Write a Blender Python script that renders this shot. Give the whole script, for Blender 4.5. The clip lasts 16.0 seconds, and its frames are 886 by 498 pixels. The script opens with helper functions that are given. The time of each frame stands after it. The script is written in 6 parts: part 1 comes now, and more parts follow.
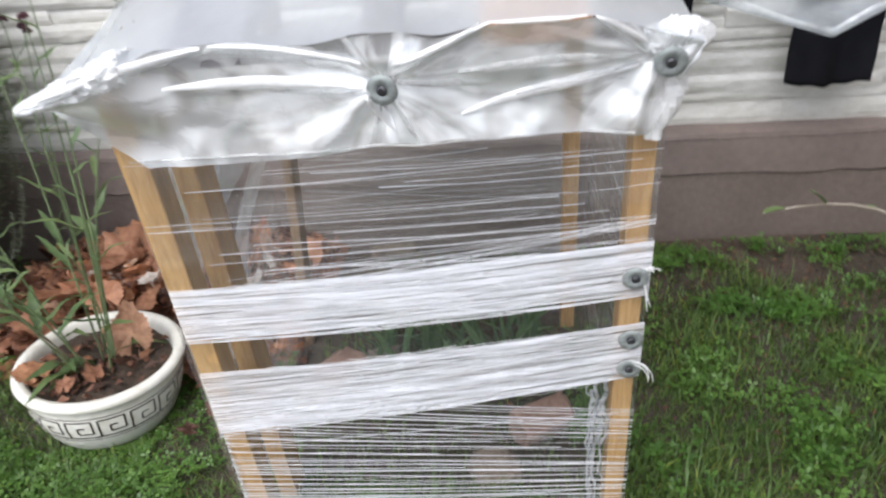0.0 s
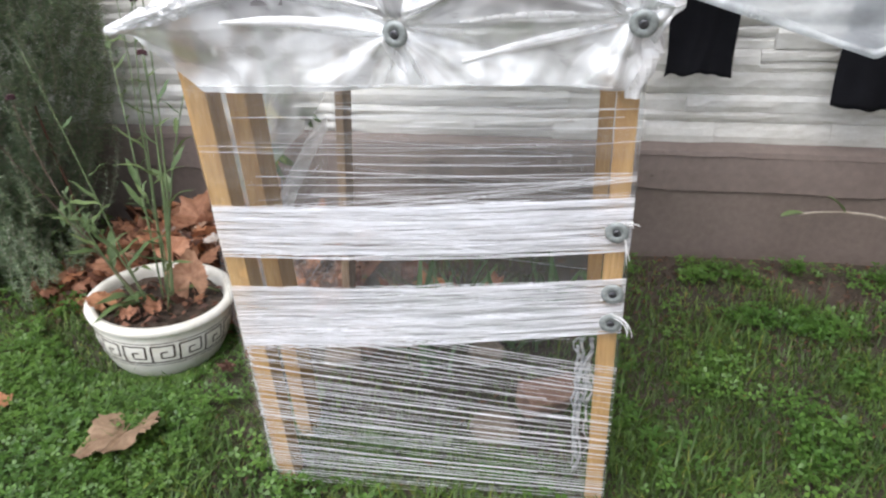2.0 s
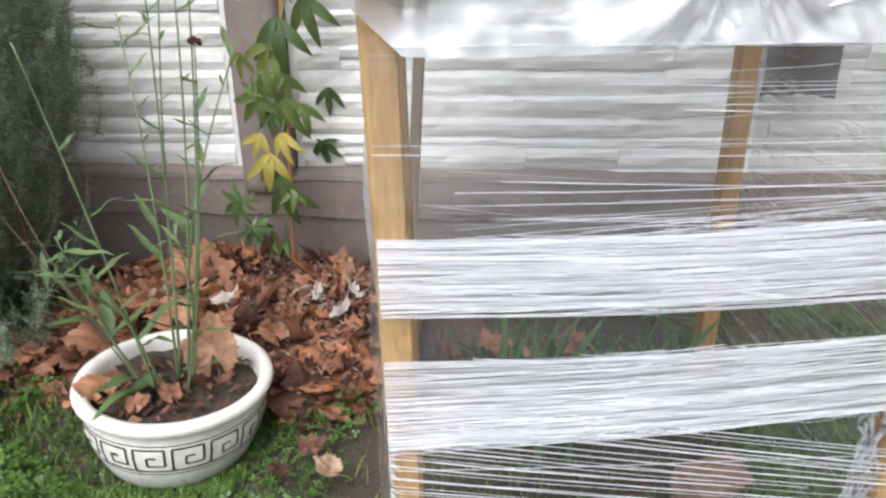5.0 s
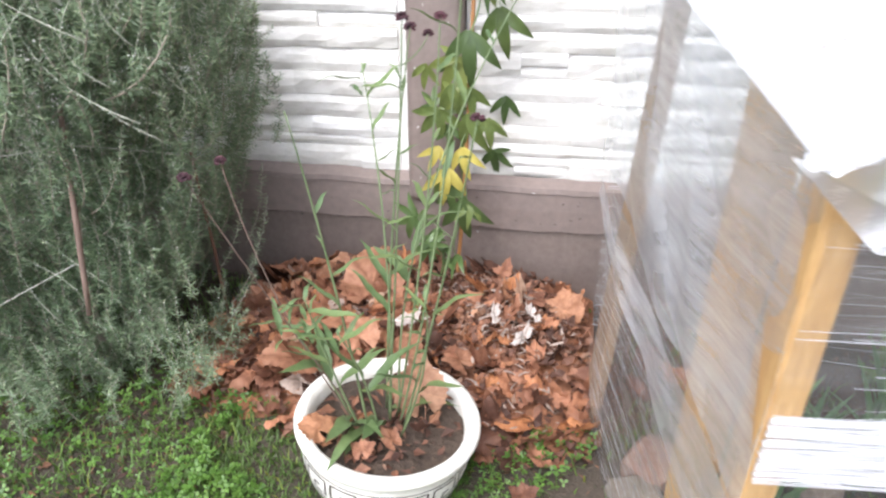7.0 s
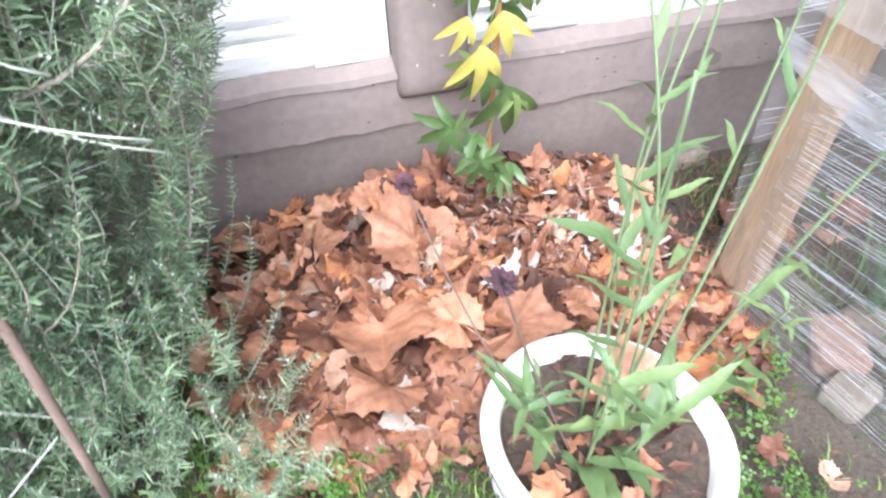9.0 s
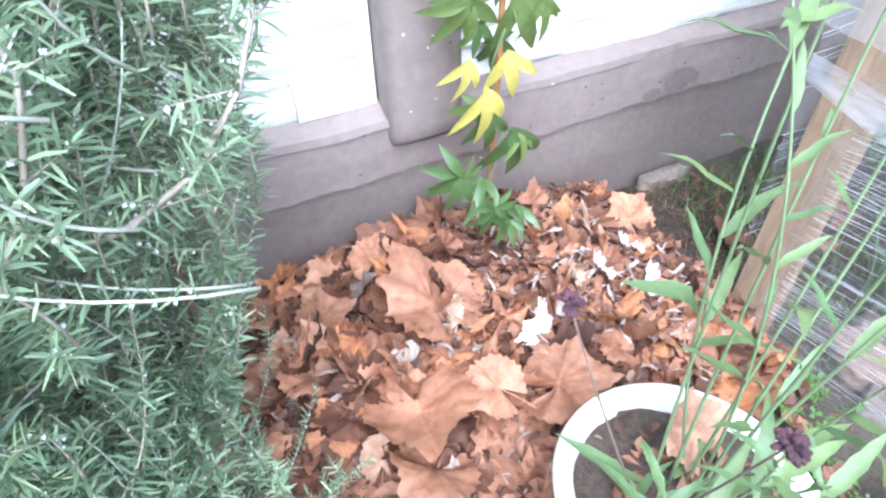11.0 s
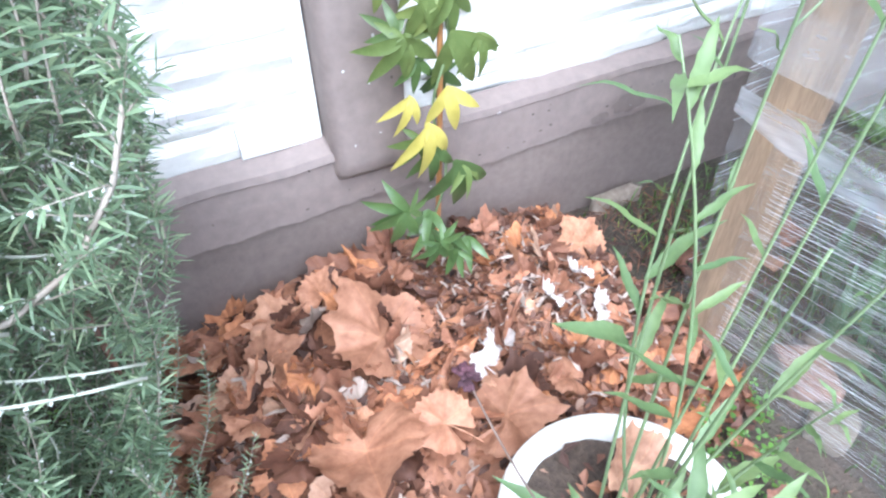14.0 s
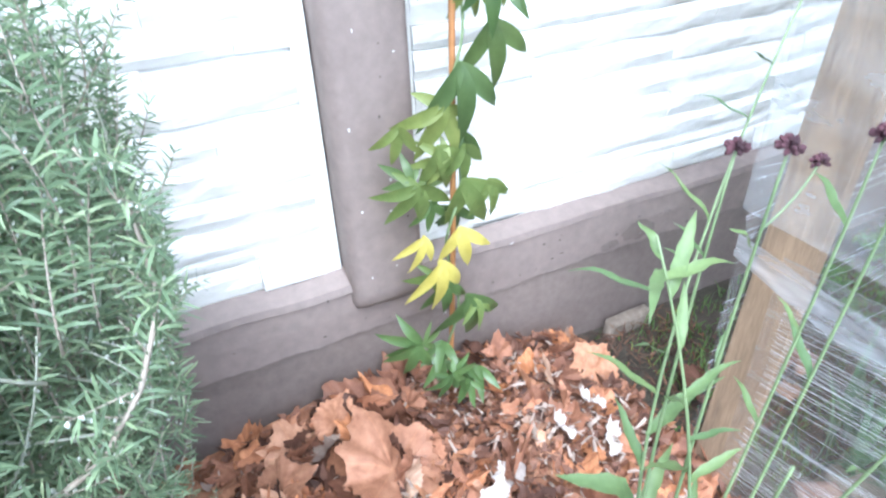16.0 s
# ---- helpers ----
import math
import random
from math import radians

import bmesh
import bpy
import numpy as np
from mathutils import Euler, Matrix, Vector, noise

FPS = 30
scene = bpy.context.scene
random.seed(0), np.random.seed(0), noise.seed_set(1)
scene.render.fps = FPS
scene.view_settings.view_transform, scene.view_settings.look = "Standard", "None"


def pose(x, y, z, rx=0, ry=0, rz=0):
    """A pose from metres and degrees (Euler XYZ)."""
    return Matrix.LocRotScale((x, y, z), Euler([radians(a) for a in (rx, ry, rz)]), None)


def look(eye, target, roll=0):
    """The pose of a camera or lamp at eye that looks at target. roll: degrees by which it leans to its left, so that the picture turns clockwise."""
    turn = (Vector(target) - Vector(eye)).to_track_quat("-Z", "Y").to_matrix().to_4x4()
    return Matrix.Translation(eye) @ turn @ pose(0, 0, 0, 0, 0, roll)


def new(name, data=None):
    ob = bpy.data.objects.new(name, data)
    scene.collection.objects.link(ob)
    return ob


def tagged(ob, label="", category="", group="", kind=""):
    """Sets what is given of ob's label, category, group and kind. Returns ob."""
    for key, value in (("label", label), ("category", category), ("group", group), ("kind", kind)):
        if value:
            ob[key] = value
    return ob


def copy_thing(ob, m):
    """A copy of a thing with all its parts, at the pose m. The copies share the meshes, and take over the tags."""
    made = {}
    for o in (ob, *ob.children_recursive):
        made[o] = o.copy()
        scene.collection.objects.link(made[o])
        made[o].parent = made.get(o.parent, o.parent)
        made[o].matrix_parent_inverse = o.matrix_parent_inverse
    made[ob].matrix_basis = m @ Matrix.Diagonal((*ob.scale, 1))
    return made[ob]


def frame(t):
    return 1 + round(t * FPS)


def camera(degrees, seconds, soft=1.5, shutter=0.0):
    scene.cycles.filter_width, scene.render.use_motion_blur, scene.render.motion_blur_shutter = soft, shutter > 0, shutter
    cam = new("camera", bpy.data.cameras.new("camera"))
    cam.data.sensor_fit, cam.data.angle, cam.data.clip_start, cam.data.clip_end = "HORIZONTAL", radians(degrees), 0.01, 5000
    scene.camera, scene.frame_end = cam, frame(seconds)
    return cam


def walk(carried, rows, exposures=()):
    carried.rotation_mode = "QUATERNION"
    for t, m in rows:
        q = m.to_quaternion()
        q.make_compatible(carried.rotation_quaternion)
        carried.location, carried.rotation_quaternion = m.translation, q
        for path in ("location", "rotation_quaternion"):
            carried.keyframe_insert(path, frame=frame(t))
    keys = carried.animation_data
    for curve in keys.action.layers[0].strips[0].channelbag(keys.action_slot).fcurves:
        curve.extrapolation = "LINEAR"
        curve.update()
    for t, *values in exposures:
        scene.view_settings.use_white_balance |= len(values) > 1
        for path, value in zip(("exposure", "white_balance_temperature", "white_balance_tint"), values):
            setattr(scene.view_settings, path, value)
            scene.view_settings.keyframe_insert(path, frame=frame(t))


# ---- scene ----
cam = camera(68.7, 16.0, soft=2.3, shutter=0.35)
PATH = [
    (0, (0.972, -0.12, 1.139), (0.771, 1.621, 0.176), -4.6),
    (0.5, (1.094, -0.259, 1.161), (0.68, 1.543, 0.399), -2.5),
    (1, (1.132, -0.331, 1.178), (0.63, 1.474, 0.479), -2.6),
    (1.5, (1.126, -0.34, 1.115), (0.592, 1.411, 0.311), -2.8),
    (2, (1.104, -0.274, 1.059), (0.677, 1.481, 0.199), -2.0),
    (2.5, (0.988, -0.184, 1.005), (0.682, 1.619, 0.194), -0.1),
    (3, (0.833, -0.077, 0.879), (0.77, 1.704, -0.028), 2.9),
    (5.5, (0.578, -0.03, 0.94), (0.291, 1.833, 0.269), -3.7),
    (6, (0.484, -0.061, 1.04), (-0.015, 1.75, 0.354), -3.5),
    (6.5, (0.364, -0.011, 1.093), (-0.078, 1.773, 0.305), -3.5),
    (7, (0.259, 0.06, 1.11), (-0.072, 1.822, 0.224), -0.1),
    (7.5, (-0.027, 0.192, 1.113), (-0.108, 1.916, 0.103), -1.0),
    (8, (-0.212, 0.284, 1.103), (-0.158, 1.904, -0.068), -2.0),
    (8.5, (-0.34, 0.468, 1.069), (-0.114, 2.007, -0.188), -2.4),
    (9, (-0.432, 0.647, 1.072), (-0.058, 2.067, -0.287), -2.1),
    (11.5, (-0.565, 0.84, 1.081), (0.067, 2.187, -0.255), -1.5),
    (12, (-0.549, 0.843, 1.087), (0.098, 2.192, -0.239), -1.5),
    (12.5, (-0.532, 0.849, 1.105), (0.13, 2.198, -0.215), -1.7),
    (13, (-0.517, 0.849, 1.11), (0.169, 2.194, -0.201), -1.6),
    (13.5, (-0.503, 0.846, 1.116), (0.191, 2.201, -0.181), -1.6),
    (14, (-0.492, 0.839, 1.117), (0.185, 2.172, -0.212), -1.6),
    (14.5, (-0.489, 0.836, 1.119), (0.192, 2.174, -0.203), -1.6),
    (15, (-0.49, 0.831, 1.114), (0.184, 2.159, -0.221), -1.2),
    (15.5, (-0.475, 0.84, 1.161), (0.217, 2.272, -0.051), -1.9),
    (16, (-0.466, 0.839, 1.207), (0.231, 2.355, 0.103), -2.4),
]
EXPOSURES = [(0, 1.0, 6350, 11), (1.5, 1.0, 6400, 12), (2.5, 1.14, 6400, 11), (3, 1.0, 6400, 11), (5.5, 1.3, 6300, 12), (7, 1.78, 6250, 14), (9, 2.56, 5750, 12), (11.5, 2.56, 5200, 10), (14, 2.38, 5350, 10), (16, 2.36, 5350, 7)]
walk(cam, [(t, look(eye, target, roll)) for t, eye, target, roll in PATH], EXPOSURES)

# ---- world and light: overcast daylight ----
SUN_AZ, SUN_EL = radians(200), radians(52)
world = bpy.data.worlds.new("overcast_sky")
scene.world = world
world.use_nodes = True
wn = world.node_tree.nodes
wn.clear()
sky = wn.new("ShaderNodeTexSky")
sky.sky_type, sky.sun_disc = "NISHITA", False
sky.sun_elevation, sky.sun_rotation = SUN_EL, SUN_AZ
sky.air_density, sky.dust_density, sky.ozone_density = 1.0, 1.5, 1.0
hsv = wn.new("ShaderNodeHueSaturation")
hsv.inputs["Saturation"].default_value = 0.45
bg = wn.new("ShaderNodeBackground")
bg.inputs["Strength"].default_value = 0.15
wout = wn.new("ShaderNodeOutputWorld")
world.node_tree.links.new(sky.outputs[0], hsv.inputs["Color"])
world.node_tree.links.new(hsv.outputs[0], bg.inputs["Color"])
world.node_tree.links.new(bg.outputs[0], wout.inputs["Surface"])
sun = new("sun", bpy.data.lights.new("sun", "SUN"))
sun.data.energy, sun.data.angle, sun.data.color = 1.3, radians(50), (1.0, 0.985, 0.96)
sun.matrix_world = look((2 * math.sin(SUN_AZ), 2 * math.cos(SUN_AZ), 3.2), (0, 0, 0))


# ---- materials ----
def nodes_of(name):
    m = bpy.data.materials.new(name)
    m.use_nodes = True
    nt = m.node_tree
    return m, nt, nt.nodes["Principled BSDF"], nt.nodes["Material Output"]


def put(nt, kind, **inputs):
    n = nt.nodes.new(kind)
    for key, value in inputs.items():
        if key in n.inputs:
            n.inputs[key].default_value = value
    return n


def noise_tex(nt, scale, detail=6.0, stretch=None, rough=0.6):
    tc = nt.nodes.new("ShaderNodeTexCoord")
    n = put(nt, "ShaderNodeTexNoise", Scale=scale, Detail=detail, Roughness=rough)
    if stretch:
        mp = nt.nodes.new("ShaderNodeMapping")
        mp.inputs["Scale"].default_value = stretch
        nt.links.new(tc.outputs["Object"], mp.inputs["Vector"])
        nt.links.new(mp.outputs[0], n.inputs["Vector"])
    else:
        nt.links.new(tc.outputs["Object"], n.inputs["Vector"])
    return n


def ramp(nt, source, stops):
    r = nt.nodes.new("ShaderNodeValToRGB")
    e = r.color_ramp.elements
    while len(e) < len(stops):
        e.new(0.5)
    for k, (p, c) in enumerate(stops):
        e[k].position, e[k].color = p, (*c, 1.0)
    nt.links.new(source, r.inputs[0])
    return r


def mix(nt, a, b, fac, mode="MIX"):
    m = nt.nodes.new("ShaderNodeMix")
    m.data_type, m.blend_type = "RGBA", mode
    if isinstance(fac, float):
        m.inputs[0].default_value = fac
    else:
        nt.links.new(fac, m.inputs[0])
    nt.links.new(a, m.inputs[6])
    nt.links.new(b, m.inputs[7])
    return m.outputs[2]


def surface(name, coarse, fine, s1=3.0, s2=60.0, rough=0.7, bump=0.3, dist=0.004, stretch=None, vary=None, metal=0.0, spec=0.5, thin=None):
    """Two scales of colour and a bump; vary: 'object' or 'island' shifts the value from piece to piece; thin lets leaves glow through."""
    m, nt, bsdf, out = nodes_of(name)
    n1, n2 = noise_tex(nt, s1, 5.0, stretch), noise_tex(nt, s2, 5.0, stretch)
    c1 = ramp(nt, n1.outputs[0], coarse).outputs[0]
    c2 = ramp(nt, n2.outputs[0], fine).outputs[0]
    col = mix(nt, c1, c2, 1.0, "MULTIPLY")
    if vary:
        if vary[0] == "object":
            rnd = nt.nodes.new("ShaderNodeObjectInfo").outputs["Random"]
        else:
            rnd = nt.nodes.new("ShaderNodeNewGeometry").outputs["Random Per Island"]
        cr = ramp(nt, rnd, vary[1]).outputs[0]
        col = mix(nt, col, cr, 1.0, "MULTIPLY")
    nt.links.new(col, bsdf.inputs["Base Color"])
    bsdf.inputs["Roughness"].default_value = rough
    bsdf.inputs["Metallic"].default_value = metal
    bsdf.inputs["Specular IOR Level"].default_value = spec
    if bump:
        b = put(nt, "ShaderNodeBump", Strength=bump, Distance=dist)
        nt.links.new(n2.outputs[0], b.inputs["Height"])
        nt.links.new(b.outputs[0], bsdf.inputs["Normal"])
    if thin:
        tr = nt.nodes.new("ShaderNodeBsdfTranslucent")
        nt.links.new(col, tr.inputs["Color"])
        ms = nt.nodes.new("ShaderNodeMixShader")
        ms.inputs[0].default_value = thin
        nt.links.new(bsdf.outputs[0], ms.inputs[1])
        nt.links.new(tr.outputs[0], ms.inputs[2])
        nt.links.new(ms.outputs[0], out.inputs["Surface"])
    return m


def pin_streaks(nt, pins, low, high):
    """Film opacity in wedges that run out from the places where it is pinned; white ones give creases and painted
    highlights.
    """
    sep = nt.nodes.new("ShaderNodeSeparateXYZ")
    nt.links.new(nt.nodes.new("ShaderNodeTexCoord").outputs["Object"], sep.inputs[0])

    def calc(op, a, b=None):
        n = nt.nodes.new("ShaderNodeMath")
        n.operation = op
        for k, q in enumerate((a, b)):
            if isinstance(q, (int, float)):
                n.inputs[k].default_value = q
            elif q is not None:
                nt.links.new(q, n.inputs[k])
        return n.outputs[0]
    rays = []
    for k, (px, pz) in enumerate(pins):
        dx, dz = calc("SUBTRACT", sep.outputs[0], px), calc("SUBTRACT", sep.outputs[2], pz)
        r = calc("ADD", calc("SQRT", calc("ADD", calc("MULTIPLY", dx, dx), calc("MULTIPLY", dz, dz))), 0.004)
        com = nt.nodes.new("ShaderNodeCombineXYZ")
        nt.links.new(calc("MULTIPLY", calc("DIVIDE", dx, r), 0.9), com.inputs[0])
        nt.links.new(calc("MULTIPLY", calc("DIVIDE", dz, r), 0.9), com.inputs[1])
        nt.links.new(calc("ADD", calc("MULTIPLY", r, 3.2), 7.3 * k), com.inputs[2])
        n = put(nt, "ShaderNodeTexNoise", Scale=2.9, Detail=2.0, Roughness=0.45, Distortion=0.25)
        nt.links.new(com.outputs[0], n.inputs["Vector"])
        rays.append((n.outputs[0], calc("POWER", calc("DIVIDE", 0.1, r), 2.0)))
    top = calc("ADD", *[calc("MULTIPLY", n, w) for n, w in rays])
    value = calc("DIVIDE", top, calc("ADD", rays[0][1], rays[1][1]))
    mr = nt.nodes.new("ShaderNodeMapRange")
    mr.interpolation_type = "SMOOTHSTEP"
    mr.inputs["From Min"].default_value, mr.inputs["From Max"].default_value = 0.43, 0.58
    mr.inputs["To Min"].default_value, mr.inputs["To Max"].default_value = low, high
    nt.links.new(value, mr.inputs["Value"])
    return mr


def film(name, low, high, scale=6.0, stretch=(1, 1, 1), rough=0.18, tint=(0.9, 0.92, 0.95), gloss=0.5, bump=0.4, pins=None, passed=0.5):
    """Clear plastic film: mostly see-through, whiter where it is creased or doubled."""
    m, nt, bsdf, out = nodes_of(name)
    n = noise_tex(nt, scale, 4.0, stretch)
    n2 = noise_tex(nt, scale * 5, 3.0, stretch)
    fac = nt.nodes.new("ShaderNodeMapRange")
    fac.inputs["From Min"].default_value, fac.inputs["From Max"].default_value = 0.32, 0.72
    fac.inputs["To Min"].default_value, fac.inputs["To Max"].default_value = low, high
    nt.links.new(n.outputs[0], fac.inputs["Value"])
    # fold highlights go into the opacity here
    if pins:
        fac = pin_streaks(nt, pins, low, high)
    bp = put(nt, "ShaderNodeBump", Strength=bump, Distance=0.01)
    nt.links.new(n2.outputs[0], bp.inputs["Height"])
    dif = put(nt, "ShaderNodeBsdfDiffuse", Color=(*tint, 1))
    trl = put(nt, "ShaderNodeBsdfTranslucent", Color=(*tint, 1))
    half = nt.nodes.new("ShaderNodeMixShader")
    half.inputs[0].default_value = passed
    nt.links.new(dif.outputs[0], half.inputs[1])
    nt.links.new(trl.outputs[0], half.inputs[2])
    gl = put(nt, "ShaderNodeBsdfGlossy", Color=(1, 1, 1, 1), Roughness=rough)
    nt.links.new(bp.outputs[0], gl.inputs["Normal"])
    clear = put(nt, "ShaderNodeBsdfTransparent", Color=(0.97, 0.98, 0.98, 1))
    a = nt.nodes.new("ShaderNodeMixShader")
    nt.links.new(fac.outputs[0], a.inputs[0])
    nt.links.new(clear.outputs[0], a.inputs[1])
    nt.links.new(half.outputs[0], a.inputs[2])
    fr = put(nt, "ShaderNodeFresnel", IOR=1.5)
    nt.links.new(bp.outputs[0], fr.inputs["Normal"])
    gm = nt.nodes.new("ShaderNodeMath")
    gm.operation = "MULTIPLY_ADD"
    gm.inputs[1].default_value, gm.inputs[2].default_value = gloss * 1.6, gloss * 0.06
    nt.links.new(fr.outputs[0], gm.inputs[0])
    b = nt.nodes.new("ShaderNodeMixShader")
    most = nt.nodes.new("ShaderNodeMath")
    most.operation = "MINIMUM"
    most.inputs[1].default_value = 0.14 + 0.2 * gloss
    nt.links.new(gm.outputs[0], most.inputs[0])
    nt.links.new(most.outputs[0], b.inputs[0])
    nt.links.new(a.outputs[0], b.inputs[1])
    nt.links.new(gl.outputs[0], b.inputs[2])
    nt.links.new(b.outputs[0], out.inputs["Surface"])
    return m


G3 = [(0.3, (0.8, 0.8, 0.8)), (0.75, (1.0, 1.0, 1.0))]
M_SOIL = surface("soil", [(0.3, (0.055, 0.036, 0.024)), (0.7, (0.12, 0.085, 0.06))], [(0.3, (0.5, 0.5, 0.5)), (0.7, (1, 1, 1))], 4, 90, 0.95, 0.9, 0.012)
M_GROUND = surface("lawn_soil", [(0.35, (0.055, 0.048, 0.03)), (0.65, (0.105, 0.078, 0.058))], [(0.3, (0.55, 0.55, 0.55)), (0.7, (1, 1, 1))], 3, 110, 0.95, 0.8, 0.012)
M_PLINTH = surface("brown_plinth_paint", [(0.3, (0.195, 0.154, 0.135)), (0.72, (0.262, 0.208, 0.182))], [(0.25, (0.78, 0.77, 0.77)), (0.7, (1, 1, 1))], 2.2, 38, 0.62, 0.35, 0.004)
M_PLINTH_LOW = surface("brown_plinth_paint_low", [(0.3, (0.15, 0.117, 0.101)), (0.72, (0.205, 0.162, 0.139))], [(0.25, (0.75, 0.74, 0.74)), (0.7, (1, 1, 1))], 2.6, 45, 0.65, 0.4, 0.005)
M_STONE = surface("white_painted_stone", [(0.25, (0.69, 0.68, 0.64)), (0.7, (0.84, 0.83, 0.81))], [(0.2, (0.8, 0.79, 0.76)), (0.6, (1, 1, 1))], 5, 26, 0.55, 0.45, 0.006, (1, 1, 2.4), ("object", [(0, (0.9, 0.89, 0.87)), (1, (1, 1, 1))]))
M_MORTAR = surface("white_mortar", [(0.3, (0.52, 0.51, 0.48)), (0.7, (0.66, 0.65, 0.62))], G3, 5, 60, 0.7, 0.5)
M_WOOD = surface("pale_pine", [(0.3, (0.44, 0.25, 0.095)), (0.7, (0.62, 0.4, 0.17))], [(0.3, (0.72, 0.66, 0.6)), (0.65, (1, 1, 1))], 3, 26, 0.6, 0.25, 0.002, (7, 7, 0.7), ("object", [(0, (0.82, 0.8, 0.78)), (1, (1, 1, 1))]))
M_SLAT = surface("peach_board", [(0.3, (0.4, 0.23, 0.13)), (0.7, (0.55, 0.36, 0.22))], [(0.3, (0.75, 0.7, 0.66)), (0.65, (1, 1, 1))], 3, 26, 0.7, 0.25, 0.002, (7, 0.7, 7))
M_GREYWOOD = surface("weathered_board", [(0.3, (0.22, 0.15, 0.095)), (0.7, (0.38, 0.26, 0.16))], [(0.3, (0.7, 0.68, 0.66)), (0.65, (1, 1, 1))], 4, 28, 0.75, 0.3, 0.002, (6, 6, 0.7))
M_GREYSLAT = surface("grey_board", [(0.3, (0.19, 0.18, 0.185)), (0.7, (0.3, 0.285, 0.29))], G3, 4, 30, 0.8, 0.3, 0.002, (7, 0.7, 7))
M_DARKWOOD = surface("dark_board", [(0.3, (0.05, 0.04, 0.035)), (0.7, (0.11, 0.09, 0.075))], G3, 4, 40, 0.8, 0.3, 0.002)
M_STEEL = surface("zinc_washer", [(0.3, (0.27, 0.3, 0.29)), (0.7, (0.42, 0.45, 0.44))], [(0.3, (0.7, 0.7, 0.7)), (0.6, (1, 1, 1))], 40, 220, 0.45, 0.15, 0.001, metal=0.4)
M_SCREW = surface("dark_screw", [(0.3, (0.05, 0.05, 0.055)), (0.7, (0.14, 0.14, 0.15))], G3, 60, 300, 0.4, 0.1, 0.001, metal=0.8)
M_POT = surface("white_glazed_pot", [(0.25, (0.66, 0.63, 0.55)), (0.6, (0.78, 0.76, 0.7))], [(0.25, (0.86, 0.84, 0.8)), (0.55, (1, 1, 1))], 5, 45, 0.4, 0.12, 0.002)
M_KEY = surface("black_key_paint", [(0.3, (0.04, 0.03, 0.024)), (0.7, (0.09, 0.068, 0.052))], G3, 20, 120, 0.6, 0.2, 0.001)
M_CLOTH = surface("black_cloth", [(0.3, (0.008, 0.008, 0.01)), (0.7, (0.016, 0.016, 0.02))], G3, 6, 300, 0.95, 0.4, 0.001, spec=0.1)
M_CORD = surface("grey_cord", [(0.3, (0.4, 0.38, 0.34)), (0.7, (0.55, 0.53, 0.5))], G3, 40, 300, 0.8, 0.3, 0.001)
M_STAKE = surface("grey_brown_stake", [(0.3, (0.13, 0.085, 0.065)), (0.7, (0.22, 0.15, 0.115))], G3, 8, 80, 0.8, 0.4, 0.002, (5, 5, 0.6))
M_CANE_DARK = surface("red_brown_stick", [(0.3, (0.1, 0.045, 0.03)), (0.7, (0.2, 0.1, 0.065))], G3, 12, 90, 0.7, 0.3, 0.001, (5, 5, 0.6))
M_CANE = surface("orange_cane", [(0.3, (0.3, 0.13, 0.045)), (0.7, (0.48, 0.24, 0.09))], G3, 10, 90, 0.5, 0.2, 0.001, (5, 5, 0.6))
M_BARK = surface("rosemary_bark", [(0.3, (0.235, 0.19, 0.145)), (0.7, (0.42, 0.37, 0.31))], G3, 20, 150, 0.85, 0.5, 0.002)
LEAFVAR = ("island", [(0, (0.5, 0.55, 0.5)), (0.5, (0.85, 0.88, 0.82)), (0.85, (1.2, 1.18, 1.1)), (1, (1.9, 1.7, 1.6))])
M_TWIG = surface("pale_green_twig", [(0.3, (0.36, 0.37, 0.29)), (0.7, (0.52, 0.53, 0.44))], G3, 20, 150, 0.75, 0.3, 0.001)
M_BUD = surface("pale_bud", [(0.3, (0.5, 0.53, 0.46)), (0.7, (0.68, 0.7, 0.64))], G3, 20, 90, 0.6, 0.0)
M_NEEDLE = surface("rosemary_needle", [(0.3, (0.165, 0.24, 0.14)), (0.7, (0.3, 0.385, 0.245))], G3, 3, 80, 0.45, 0.0, vary=LEAFVAR, thin=0.3)
M_GRASS = surface("grass_blade", [(0.3, (0.07, 0.14, 0.03)), (0.7, (0.155, 0.25, 0.065))], G3, 2.5, 60, 0.5, 0.0, vary=("island", [(0, (0.6, 0.65, 0.5)), (0.75, (1.0, 1.0, 0.9)), (0.93, (1.3, 1.15, 0.8)), (1, (2.2, 1.4, 0.9))]), thin=0.25)
M_CLOVER = surface("clover_leaf", [(0.3, (0.066, 0.165, 0.026)), (0.7, (0.15, 0.275, 0.055))], G3, 4, 80, 0.45, 0.0, vary=("island", [(0, (0.65, 0.7, 0.6)), (1, (1.2, 1.15, 1.0))]), thin=0.25)
M_STEM = surface("green_stem", [(0.3, (0.125, 0.18, 0.08)), (0.7, (0.21, 0.27, 0.13))], G3, 8, 90, 0.5, 0.1, 0.001)
M_LANCE = surface("lance_leaf", [(0.3, (0.115, 0.175, 0.07)), (0.7, (0.2, 0.27, 0.115))], [(0.3, (0.8, 0.8, 0.8)), (0.7, (1, 1, 1))], 12, 90, 0.5, 0.25, 0.001, vary=("object", [(0, (0.7, 0.8, 0.75)), (1, (1.2, 1.15, 1.0))]), thin=0.25)
M_SEED = surface("dark_red_seed_head", [(0.3, (0.03, 0.012, 0.016)), (0.7, (0.1, 0.035, 0.045))], G3, 60, 200, 0.9, 0.4, 0.002)
